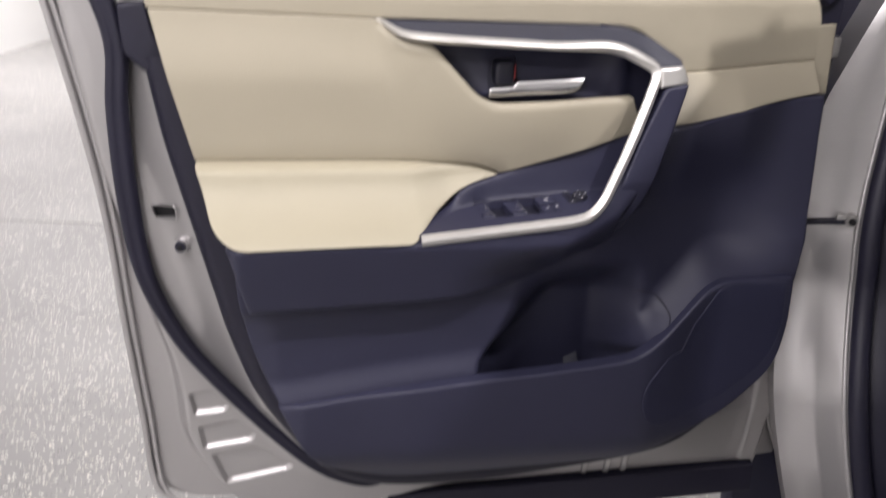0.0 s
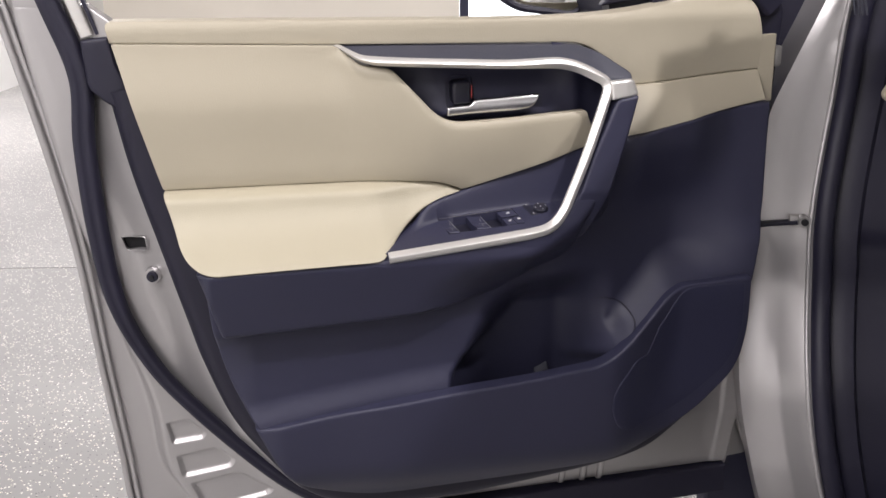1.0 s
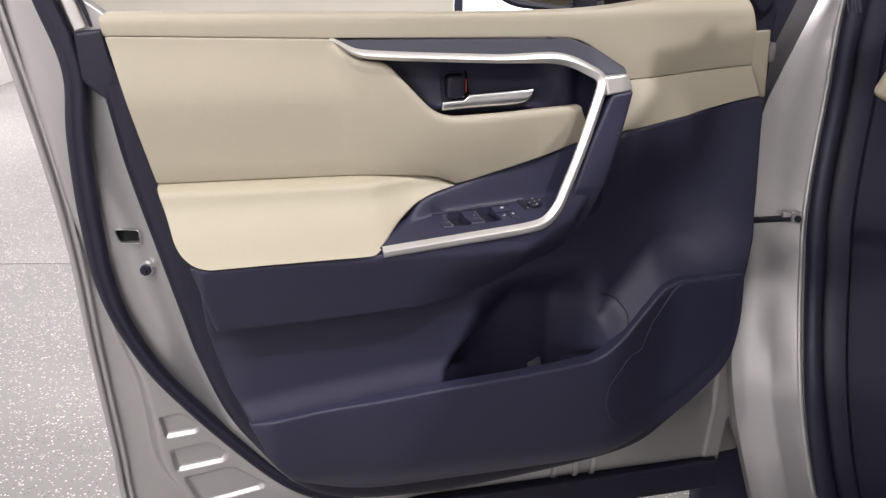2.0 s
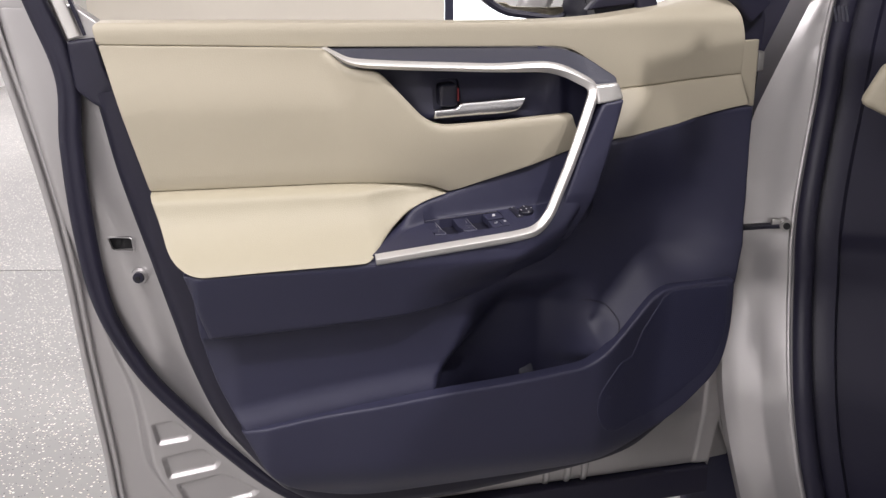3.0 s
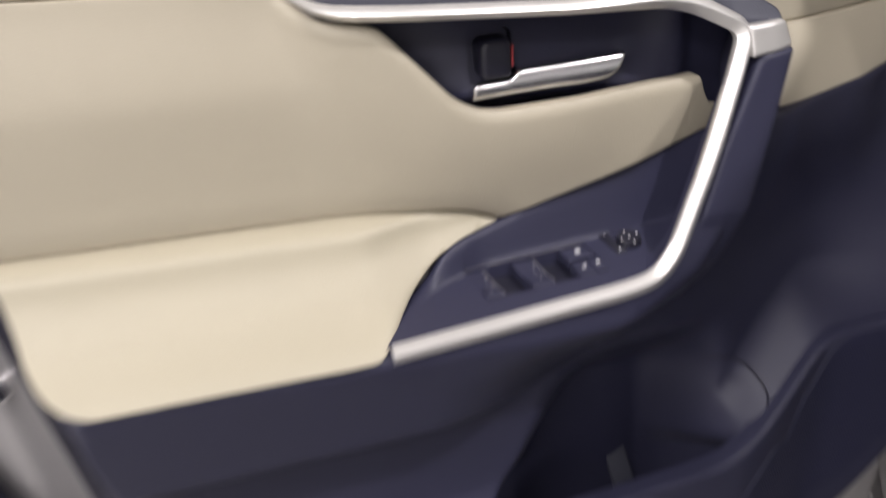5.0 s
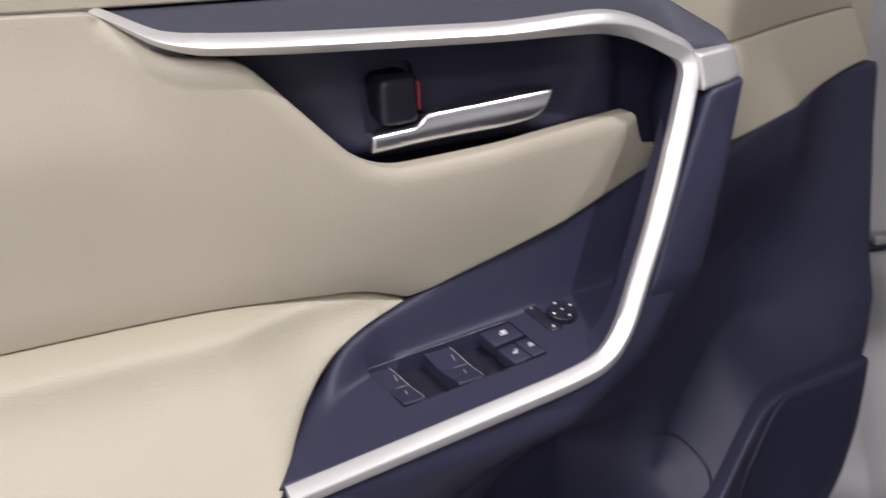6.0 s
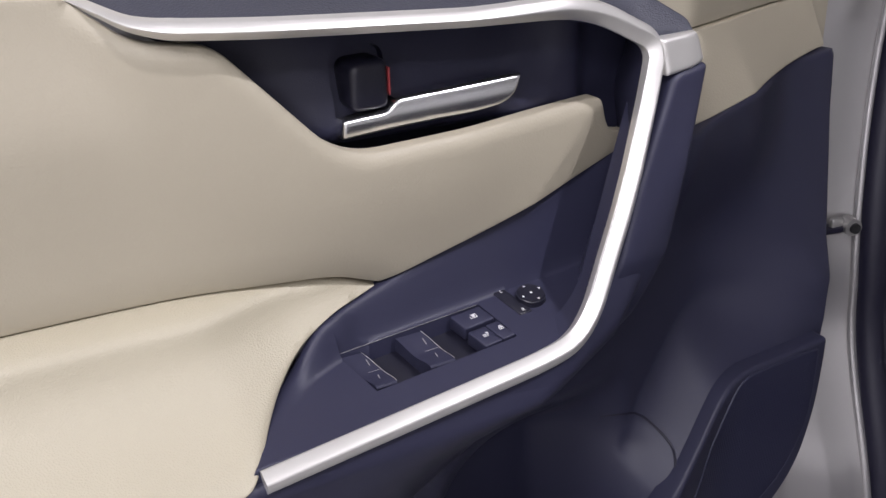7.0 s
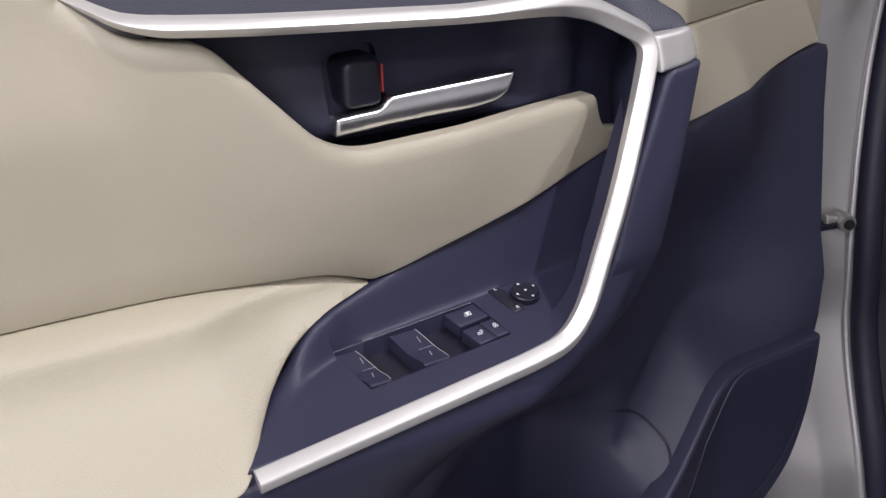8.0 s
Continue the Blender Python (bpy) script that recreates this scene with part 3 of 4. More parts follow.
# inner wall of the pull, with its ribbed grip
walk_on = np.linspace(0, 1, 520)
wall_line = np.stack([np.interp(walk_on, along, band3[:, c]) for c in range(3)], 1)
head = np.gradient(wall_line[:, [0, 2]], axis=0)
head /= np.linalg.norm(head, axis=1)[:, None]
keep = (wall_line[:, 0] > 0.625) & (walk_on < 0.75)
verts, faces, deep = [], [], np.linspace(0, 1, 11)
for p, h in zip(wall_line[keep], head[keep]):
    mid = float(smooth((p[2] - 0.898) / 0.01)) * float(smooth((1.005 - p[2]) / 0.012))
    for f in deep:
        rib = 0.0009 * mid * math.sin(p[2] * 2 * math.pi / 0.0052) * float(smooth(f / 0.12)) * float(smooth((0.75 - f) / 0.1))
        o = 0.0062 - (0.064 - 0.030 * float(smooth((p[2] - 1.0) / 0.06))) * f + rib
        verts.append((p[0] + h[1] * o, p[1] + 0.001 + (-0.012 - p[1]) * f, p[2] - h[0] * o))
for a in range(int(keep.sum()) - 1):
    for j in range(10):
        b = a * 11 + j
        faces.append((b, b + 1, b + 12, b + 11))
mesh_object("pull_inner_wall", verts, faces, DARK, door, "charcoal ribbed inner side of the door pull", sharp=70)

# lower panel, the band beneath the armrest and the cavity of the pocket
LIPLINE = [(0.157, 0.572, 0), (0.31, 0.596, 0.1), (0.449, 0.614, 0.1), (0.587, 0.6245, 0.1), (0.705, 0.640, 0.04), (0.742, 0.664, 0.04), (0.836, 0.752, 0.03), (0.968, 0.759, 0.006)]
LIP_Z = fillet(LIPLINE, 0.01, closed=False)
CUP = fillet([(0.690, 0.690, 0.015), (0.703, 0.729, 0.012), (0.735, 0.728, 0.02), (0.759, 0.716, 0.02), (0.771, 0.697, 0.016), (0.763, 0.680, 0.012), (0.735, 0.645, 0), (0.698, 0.640, 0)], 0.003)
TRIM = fillet([(0.100, 0.842, 0.005), (0.36, 0.85, 0), (0.59, 0.868, 0.03), (0.655, 0.885, 0.02), (0.738, 1.010, 0), (0.745, 0.994, 0), (0.853, 1.0160, 0.05), (1.014, 1.030, 0), (1.006, 0.93, 0.05), (0.998, 0.85, 0.04), (0.982, 0.77, 0.03),
               (0.974, 0.69, 0), (0.955, 0.60, 0.02), (0.88, 0.53, 0.08), (0.79, 0.48, 0.08), (0.544, 0.45, 0.2), (0.33, 0.435, 0.12), (0.228, 0.475, 0.12), (0.135, 0.61, 0.1), (0.105, 0.72, 0.08)], 0.006)


def lower_y(x, z):
    q = np.stack([x, z], 1)
    lip = np.interp(x, LIP_Z[:, 0], LIP_Z[:, 1])
    over = z - lip
    y = -0.060 + 0.064 * smooth((x - 0.62) / 0.25) - 0.015 * smooth((0.040 - over) / 0.045) * smooth((0.52 - x) / 0.05)
    y = y + 0.012 * smooth((0.165 - x) / 0.06) * smooth((0.73 - z) / 0.03)
    y = y - 0.037 * smooth((z - 0.86) / 0.13) * smooth((x - 0.70) / 0.08) * (1 - smooth((x - 0.86) / 0.14))
    # the swelling round the cup holder, up to the grille
    meet = np.clip((0.060 - over) / 0.060, 0, 1.12) ** 1.6 * smooth((x - 0.69) / 0.07)
    y = y * (1 - meet) + (-0.080 + 0.034 * smooth((x - 0.72) / 0.14)) * meet
    side = np.interp(z, [0.60, 0.72, 0.77, 0.81, 0.85, 0.89, 0.93, 0.97, 1.03], [-0.050, -0.049, -0.047, -0.041, -0.023, -0.013, -0.004, 0.005, 0.015])
    k = smooth((x - 0.84) / 0.14)
    y = y * (1 - k) + side * k
    # the cavity of the pocket and the cup holder
    left = np.interp(z, [0.60, 0.63, 0.67, 0.72, 0.78], [0.456, 0.458, 0.484, 0.505, 0.52])
    hollow = smooth((x - left) / np.interp(z, [0.60, 0.66, 0.76], [0.030, 0.065, 0.11])) * (1 - smooth((x - 0.655) / 0.09))
    d = np.maximum(depth_in(CUP, q), 0)
    cup = 0.020 * smooth(d / 0.055) * smooth((x - 0.700) / 0.05)
    y = y + np.maximum(0.08 * hollow * smooth((0.80 - z) / 0.09), cup)
    return y + 0.03 * smooth((-0.012 - over) / 0.03) * (1 - np.maximum(hollow, smooth(d / 0.02)))


pad("lower_panel", TRIM, lower_y, DARK, door, edge=0.005, skirt=0.03, step=0.0045, label="charcoal moulded lower door panel", sharp=80)
# Dark rod laid on the panel in place of the shade at the cup's edge.
arc = curve([(0.712, 0.7235), (0.722, 0.7265), (0.735, 0.726), (0.757, 0.717), (0.769, 0.699), (0.764, 0.683), (0.754, 0.668)], 40)
sweep("cup_edge_shade", [(x, float(lower_y(np.array([x]), np.array([z]))[0]) + 0.0004, z) for x, z in arc], ring(0.0014, 8), RUBBER, door, "dark line standing in for the shaded edge of the cup holder", sizes=[min(1.0, 0.15 + k / 12) for k in range(40)])


def band_y(x, z):
    low = np.interp(x, [0.11, 0.237, 0.405, 0.575, 0.652, 0.71], [0.734, 0.740, 0.750, 0.773, 0.815, 0.90])
    y = np.interp(z, [0.73, 0.84, 0.9, 1.07], [-0.092, -0.119, -0.108, -0.070])
    return y + 0.055 * smooth((x - 0.40) / 0.2) * smooth(1 - (z - low) / 0.075) * smooth((0.95 - z) / 0.08) + 0.012 * smooth((0.112 - x) / 0.012)


pad("armrest_skirt", fillet([(0.094, 0.842, 0.004), (0.36, 0.850, 0), (0.59, 0.874, 0.02), (0.632, 0.90, 0.02), (0.707, 1.058, 0), (0.732, 1.058, 0), (0.712, 0.965, 0.04), (0.684, 0.872, 0.05), (0.645, 0.812, 0.06), (0.575, 0.772, 0.08), (0.405, 0.750, 0.2), (0.237, 0.740, 0.2), (0.122, 0.735, 0.006)], 0.005),
    band_y, DARK, door, edge=0.007, skirt=0.022, step=0.005, label="charcoal band beneath the armrest")


def pocket_y(x, z):
    y = -0.098 + 0.034 * smooth((x - 0.72) / 0.14)
    lip = np.interp(x, LIP_Z[:, 0], LIP_Z[:, 1])
    return y + 0.010 * smooth((lip - z) / 0.2) + 0.045 * smooth((0.52 - z) / 0.12) ** 2 + 0.012 * smooth((0.40 - x) / 0.15) + 0.012 * smooth((0.20 - x) / 0.05)


pocket = pad("map_pocket_front", fillet(LIPLINE + [(0.974, 0.66, 0.08), (0.964, 0.590, 0.05), (0.887, 0.508, 0.08), (0.79, 0.457, 0.08), (0.69, 0.435, 0.1), (0.544, 0.424, 0.2), (0.300, 0.412, 0.07), (0.206, 0.466, 0.06)], 0.006),
             pocket_y, DARK, door, edge=0.005, skirt=0.020, step=0.006, label="charcoal outer wall of the map pocket")
# speaker grille: an outline rib and a field of small holes
GRILLE = fillet([(0.851, 0.748, 0.02), (0.955, 0.750, 0.006), (0.963, 0.66, 0.06), (0.945, 0.602, 0.05), (0.862, 0.528, 0.06), (0.770, 0.506, 0.03), (0.742, 0.518, 0.02), (0.727, 0.555, 0.02), (0.730, 0.591, 0.02), (0.766, 0.638, 0.008), (0.788, 0.642, 0.006), (0.808, 0.690, 0.008), (0.816, 0.698, 0.008)], 0.005)
pad("grille_panel", GRILLE, lambda x, z: pocket_y(x, z) - 0.0012, GRILLE_CLOTH, pocket, edge=0.002, skirt=0.006, step=0.012, label="black loudspeaker grille panel")
gy = pocket_y(GRILLE[:, 0], GRILLE[:, 1])
loop = np.stack([GRILLE[:, 0], gy - 0.0002, GRILLE[:, 1]], 1)
loop = np.vstack([loop, loop[:1]])
sweep("grille_rim", loop, ring(0.0011, 8), DARK, pocket, "raised rim of the loudspeaker grille")
verts, faces = [], []
gx, gz = np.meshgrid(np.arange(0.70, 0.98, 0.0036), np.arange(0.50, 0.76, 0.0036))
gx = gx + (np.arange(gx.shape[0]) % 2)[:, None] * 0.0018
q = np.stack([gx.ravel(), gz.ravel()], 1)
q = q[depth_in(GRILLE, q) > 0.012]
for (x, z), y in zip(q, pocket_y(q[:, 0], q[:, 1])):
    b = len(verts)
    verts += [(x - 0.0012, y - 0.0013, z), (x, y - 0.0013, z + 0.0012), (x + 0.0012, y - 0.0013, z), (x, y - 0.0013, z - 0.0012), (x, y - 0.0016, z)]
    faces += [(b, b + 1, b + 4), (b + 1, b + 2, b + 4), (b + 2, b + 3, b + 4), (b + 3, b, b + 4)]
tagged(mesh_object("grille_mesh", verts, faces, GRILLE_CLOTH, pocket, "fine dotted loudspeaker grille", soft=False), kind="stuff")
# light grey tab in the pocket, standing in for a narrow highlight
part("pocket_highlight_tab", box_bm((0.026, 0.010, 0.06), (0.640, 0.020, 0.578), 0.003, Matrix.Rotation(radians(-10), 4, "Y") @ Matrix.Rotation(radians(-24), 4, "X")), BEZEL, door, "grey tab standing in for a narrow highlight in the map pocket")


def grip_y(x, z):
    return np.interp(z, [0.84, 0.88, 0.93, 1.07], [-0.080, -0.098, -0.106, -0.084]) + 0.10 * np.clip(x - np.interp(z, [0.85, 0.9, 0.98, 1.07], [0.64, 0.68, 0.712, 0.732]), 0, 1)


pad("pull_grip", fillet([(0.710, 1.0615, 0.008), (0.7445, 1.0665, 0.006), (0.723, 0.995, 0.04), (0.697, 0.920, 0.04), (0.664, 0.850, 0.03), (0.640, 0.852, 0.01), (0.642, 0.905, 0.01), (0.674, 0.985, 0)], 0.005),
    grip_y, DARK, door, edge=0.005, skirt=0.018, step=0.005, label="charcoal outer side of the door pull")


def side_y(x, z):
    return rail_y(x, z * 0 + 1.08) - 0.0005 - np.interp(x, [0.75, 0.86, 1.0], [0.030, 0.048, 0.027]) * np.clip((1.078 - z) / 0.065, 0, 1.2)


pad("side_panel", fillet([(0.748, 1.0672, 0.001), (1.002, 1.0798, 0.001), (1.010, 1.032, 0.004), (0.853, 1.0155, 0.06), (0.732, 0.992, 0)]), side_y, CREAM, door, edge=0.002, skirt=0.02, label="cream panel beside the pull")
pad("end_tab", fillet([(0.994, 1.134, 0.002), (1.028, 1.136, 0.002), (1.031, 1.027, 0.002), (1.006, 1.025, 0.002)], 0.004), lambda x, z: 0.0445 + 0 * x, CREAM, door, edge=0.002, skirt=0.006, step=0.005, label="cream end tab")

# inside handle
pad("inside_handle", fillet([(0.466, 1.036, 0.003), (0.467, 1.050, 0.003), (0.500, 1.052, 0.004), (0.508, 1.060, 0.004), (0.607, 1.067, 0.004), (0.596, 1.047, 0.012), (0.570, 1.042, 0.02)], 0.002),
             lambda x, z: -0.031 - 0.006 * smooth((x - 0.5) / 0.1) - 0.004 * np.clip(1 - ((z - 1.046 - (x - 0.47) * 0.07) / 0.013) ** 2, -0.5, 1), CHROME, door, edge=0.003, skirt=0.010, step=0.0025, label="chrome inside door handle", sharp=80)
knob = pad("lock_knob", fillet([(0.474, 1.053, 0.009), (0.474, 1.087, 0.009), (0.5020, 1.088, 0.006), (0.5028, 1.054, 0.006)], 0.002), lambda x, z: -0.034 + 3.0 * (x - 0.487) ** 2 + 2.0 * (z - 1.07) ** 2, DARK_GLOSS, door, edge=0.005, skirt=0.022, step=0.003, label="black lock lever", sharp=80)
part("red_mark", box_bm((0.0014, 0.010, 0.019), (0.5032, -0.027, 1.072), 0.0006), RED, knob, "red unlocked mark")


# side return of the trim
left_line = curve([(0.008, 1.085), (0.013, 1.062), (0.029, 0.966), (0.060, 0.835), (0.087, 0.723), (0.104, 0.655), (0.139, 0.556), (0.185, 0.482), (0.245, 0.408), (0.32, 0.378), (0.42, 0.372), (0.55, 0.378), (0.79, 0.412), (0.88, 0.462), (0.95, 0.54)], 110)
verts, faces = [], []
for k, (px, pz) in enumerate(left_line):
    t = left_line[min(k + 1, 109)] - left_line[max(k - 1, 0)]
    t /= np.linalg.norm(t)
    out = np.array([t[1], -t[0]])
    for off, y in ((-0.05, 0.002), (0.0, 0.005), (0.010, 0.008), (0.016, 0.014), (0.024, 0.028), (0.026, 0.05)):
        verts.append((px + out[0] * off, y, pz + out[1] * off))
for k in range(len(left_line) - 1):
    for j in range(5):
        a = k * 6 + j
        faces.append((a, a + 1, a + 7, a + 6))
mesh_object("trim_return", verts, faces, RUBBER, door, "black side edge of the trim", sharp=60)
pad("corner_cover", fillet([(-0.044, 1.152, 0.004), (-0.004, 1.158, 0.004), (0.004, 1.12, 0), (0.030, 1.060, 0.004), (0.010, 1.050, 0.004), (-0.018, 1.066, 0.01), (-0.040, 1.085, 0.01)], 0.005), lambda x, z: 0.014 + 0.3 * np.clip(0.0 - x, 0, 1), RUBBER, door, edge=0.005, skirt=0.03, step=0.006, label="black rubber corner cover")

# shell
SHELL = fillet([(-0.165, 1.20, 0), (-0.123, 0.979, 0.1), (-0.100, 0.814, 0.1), (-0.088, 0.634, 0.1), (-0.074, 0.461, 0.1), (-0.064, 0.32, 0.04), (0.0, 0.290, 0.05), (0.3, 0.292, 0), (0.44, 0.312, 0.05), (1.03, 0.328, 0.01), (1.036, 0.45, 0.05), (1.040, 0.62, 0.02), (0.98, 0.62, 0),
                (0.90, 0.55, 0), (0.79, 0.50, 0), (0.54, 0.47, 0), (0.36, 0.46, 0), (0.28, 0.49, 0), (0.20, 0.60, 0), (0.15, 0.72, 0), (0.12, 0.83, 0), (0.09, 0.95, 0), (0.05, 1.10, 0), (0.0, 1.18, 0), (-0.03, 1.2, 0)], 0.006)
CORE = np.array([(0.02, 1.2), (0.06, 0.94), (0.09, 0.80), (0.12, 0.68), (0.17, 0.53), (0.25, 0.43), (0.36, 0.41), (0.56, 0.42), (0.80, 0.45), (0.90, 0.50), (1.0, 0.58), (1.10, 0.8), (1.10, 1.3), (0.02, 1.3)])
RIBS = [fillet([(0.006, 0.527, 0.006), (0.046, 0.532, 0.012), (0.073, 0.501, 0.008), (0.066, 0.490, 0.008), (0.014, 0.485, 0.004)], 0.004),
        fillet([(0.017, 0.463, 0.006), (0.088, 0.474, 0.012), (0.116, 0.445, 0.010), (0.108, 0.430, 0.010), (0.025, 0.419, 0.004)], 0.004),
        fillet([(0.035, 0.408, 0.006), (0.119, 0.422, 0.012), (0.177, 0.380, 0.010), (0.169, 0.369, 0.010), (0.059, 0.348, 0.004)], 0.004)]
RIB_FLOORS = [r.mean(0) + (r - r.mean(0)) * 0.80 for r in RIBS]



LATCH = fillet([(-0.026, 0.854, 0.004), (0.012, 0.857, 0.005), (0.013, 0.834, 0.005), (-0.020, 0.832, 0.006)], 0.003)


def shell_y(x, z):
    q = np.stack([x, z], 1)
    dc = -depth_in(CORE, q)
    d = np.clip(dc, 0, 1)
    wide = 0.055 * smooth((0.62 - z) / 0.30)
    y = 0.012 + 0.048 * smooth(d / 0.10) + 0.046 * smooth((d - 0.148 - wide) / 0.022)
    flat_part = smooth((x - 0.34) / 0.12)
    y = y * (1 - flat_part) + (0.048 + 0.16 * np.clip(0.45 - z, 0, 1)) * flat_part
    y = y - 0.007 * smooth(1 - np.hypot((x - 0.955) / 0.035, (z - 0.505) / 0.028)) - 0.004 * smooth((x - 0.995) / 0.01)
    for r in RIBS:
        y = y + 0.007 * smooth(depth_in(r, q) / 0.006)
    return y + 0.018 * (depth_in(LATCH, q) > 0)


shell = pad("door_shell", SHELL, shell_y, PAINT, door, edge=0.004, skirt=0.03, step=0.004, label="silver painted inner door shell", creases=RIBS + RIB_FLOORS + [LATCH], fine=0.0006)
pad("shell_core", fillet([(0.0, 1.16, 0.02), (0.09, 0.80, 0.1), (0.2, 0.5, 0.1), (0.35, 0.42, 0.1), (0.8, 0.45, 0.1), (1.02, 0.60, 0.05), (1.045, 1.0, 0.05), (1.01, 1.14, 0.02)], 0.02), lambda x, z: 0.112 + 0 * x, PAINT, door, edge=0.004, skirt=0.03, step=0.03, label="silver inner door sheet")
pad("door_skin", fillet([(-0.160, 1.13, 0.02), (-0.125, 0.979, 0.1), (-0.104, 0.814, 0.1), (-0.092, 0.634, 0.1), (-0.078, 0.461, 0.1), (-0.068, 0.30, 0.04), (1.02, 0.30, 0.03), (1.05, 0.6, 0.1), (1.04, 1.0, 0.05), (1.0, 1.13, 0.02)], 0.02), lambda x, z: 0.124 + 0.03 * smooth((z - 0.3) / 0.35) * smooth((1.25 - z) / 0.4), PAINT, door, edge=0.004, skirt=0.003, step=0.02, label="silver outer door skin")
pad("latch_slot", LATCH, lambda x, z: shell_y(x, z * 0 + 0.80) + 0.008, BLACK, shell, edge=0.0005, skirt=0.004, step=0.006, label="black latch opening")
lip = np.stack([LATCH[:, 0], shell_y(LATCH[:, 0] * 1.0, LATCH[:, 1] + 0.03) - 0.0002, LATCH[:, 1]], 1)
sweep("latch_rim", np.vstack([lip, lip[:1]]), ring(0.0011, 8), PAINT, shell, "raised rim round the latch opening")
for r, depth, y, material, label in ((0.0135, 0.006, 0.038, PAINT, "pressed boss round the bolt"), (0.0095, 0.008, 0.034, RUBBER, "black rubber plug"), (0.004, 0.010, 0.032, BLACK, "")):
    bm = bmesh.new()
    bmesh.ops.create_cone(bm, cap_ends=True, segments=28, radius1=r, radius2=r * 0.85, depth=depth)
    bmesh.ops.transform(bm, matrix=Matrix.Translation((0.016, y + 0.006, 0.793)) @ Matrix.Rotation(radians(90), 4, "X") @ Matrix.Rotation(radians(-18), 4, "Y"), verts=bm.verts)
    part("bolt_boss" if r > 0.012 else "plug", bm, material, shell, label)
for xx in (0.70, 0.742, 0.775):
    sweep("shell_rib", [(xx, 0.072, 0.322), (xx, 0.066, 0.332), (xx, 0.048, 0.44)], block(0.013, 0.012, 0.0045), PAINT, shell, "upright pressed rib at the door bottom")
# folded outer rim of the door skin
rim = curve([(-0.170, 0.104, 1.22), (-0.125, 0.104, 0.979), (-0.102, 0.104, 0.814), (-0.090, 0.104, 0.634), (-0.076, 0.104, 0.461), (-0.066, 0.102, 0.33), (-0.03, 0.098, 0.292)], 60)
sweep("skin_rim", rim, block(0.010, 0.012, 0.003), PAINT, door, "folded silver rim of the door skin")
sweep("skin_rim", rim + np.array([0.014, -0.006, 0.0]), block(0.006, 0.008, 0.002), PAINT, door, "grey bead of sealant along the rim")
seal_path = curve([(-0.13, 0.050, 1.36), (-0.080, 0.048, 1.2), (-0.052, 0.044, 1.10), (-0.058, 0.044, 1.0), (-0.055, 0.044, 0.868), (-0.040, 0.044, 0.746), (0.003, 0.044, 0.640), (0.060, 0.044, 0.557), (0.138, 0.044, 0.464), (0.205, 0.044, 0.396), (0.26, 0.044, 0.362), (0.315, 0.045, 0.352), (0.38, 0.04, 0.40), (0.42, 0.03, 0.45)], 140)
lobes = [(0.017 * math.cos(a) * (1 - 0.0 * math.cos(2 * a)), 0.012 * math.sin(a) * (1 - 0.28 * math.exp(-((a - math.pi / 2) / 0.35) ** 2))) for a in np.linspace(0, 2 * math.pi, 28, endpoint=False)]
fat = [(0.74 + 0.22 * float(smooth((s[2] - 0.6) / 0.3)), 1) for s in seal_path]
sweep("weatherstrip", seal_path, lobes, RUBBER, door, "black rubber door seal", sizes=fat)
sweep("bottom_seal", [(0.34, 0.078, 0.272), (0.44, 0.076, 0.276), (0.6, 0.074, 0.280), (1.026, 0.074, 0.296)], block(0.060, 0.040, 0.004), RUBBER, door, "black rubber strip along the door bottom")
sweep("sealant_bead", curve([(1.032, 0.075, 0.495), (1.036, 0.075, 0.45), (1.031, 0.075, 0.40), (1.036, 0.075, 0.35), (1.030, 0.075, 0.315)], 24), ring(0.004, 8), PAINT, door, "pale wavy bead of sealant")

# window frame
pad("window_frame", fillet([(-0.160, 1.195, 0), (-0.255, 1.56, 0.02), (-0.150, 1.56, 0.02), (-0.055, 1.19, 0)], 0.01), lambda x, z: shell_y(x + np.clip(z - 1.19, 0, 1) * 0.26, np.minimum(z, 1.19)), PAINT, door, edge=0.004, skirt=0.03, step=0.01, label="silver window frame upright")
bm = bmesh.new()
bmesh.ops.create_cone(bm, cap_ends=True, segments=24, radius1=0.010, radius2=0.009, depth=0.02)
bmesh.ops.transform(bm, matrix=Matrix.Translation((-0.128, 0.088, 1.235)) @ Matrix.Rotation(radians(90), 4, "X"), verts=bm.verts)
part("frame_hole", bm, BLACK, door, "black hole in the window frame")
sweep("frame_garnish", [(-0.152, 0.034, 1.545), (-0.063, 0.034, 1.255), (-0.034, 0.034, 1.158)], block(0.017, 0.012, 0.004), SATIN, door, "bright inner garnish of the window frame")
sweep("glass_run", [(-0.137, 0.036, 1.545), (-0.048, 0.036, 1.255), (-0.019, 0.036, 1.160)], block(0.005, 0.012, 0.001), RUBBER, door, "black glass run channel")
sweep("frame_header", curve([(-0.20, 0.05, 1.545), (0.1, 0.05, 1.57), (0.45, 0.05, 1.55), (0.75, 0.055, 1.42), (0.96, 0.065, 1.25), (1.03, 0.07, 1.18)], 40), block(0.05, 0.035, 0.008), RUBBER, door, "black upper window frame")
sweep("division_bar", [(0.838, 0.075, 1.18), (0.800, 0.065, 1.38)], block(0.034, 0.02, 0.004), RUBBER, door, "black quarter window bar")
pad("hinge_side_cover", fillet([(0.975, 1.235, 0.01), (1.02, 1.25, 0.01), (1.055, 1.17, 0.01), (1.05, 1.02, 0), (1.005, 1.02, 0), (1.0, 1.15, 0.02)], 0.008), lambda x, z: 0.075 + 0 * x, RUBBER, door, edge=0.005, skirt=0.04, step=0.01, label="black seal at the hinge end of the window")
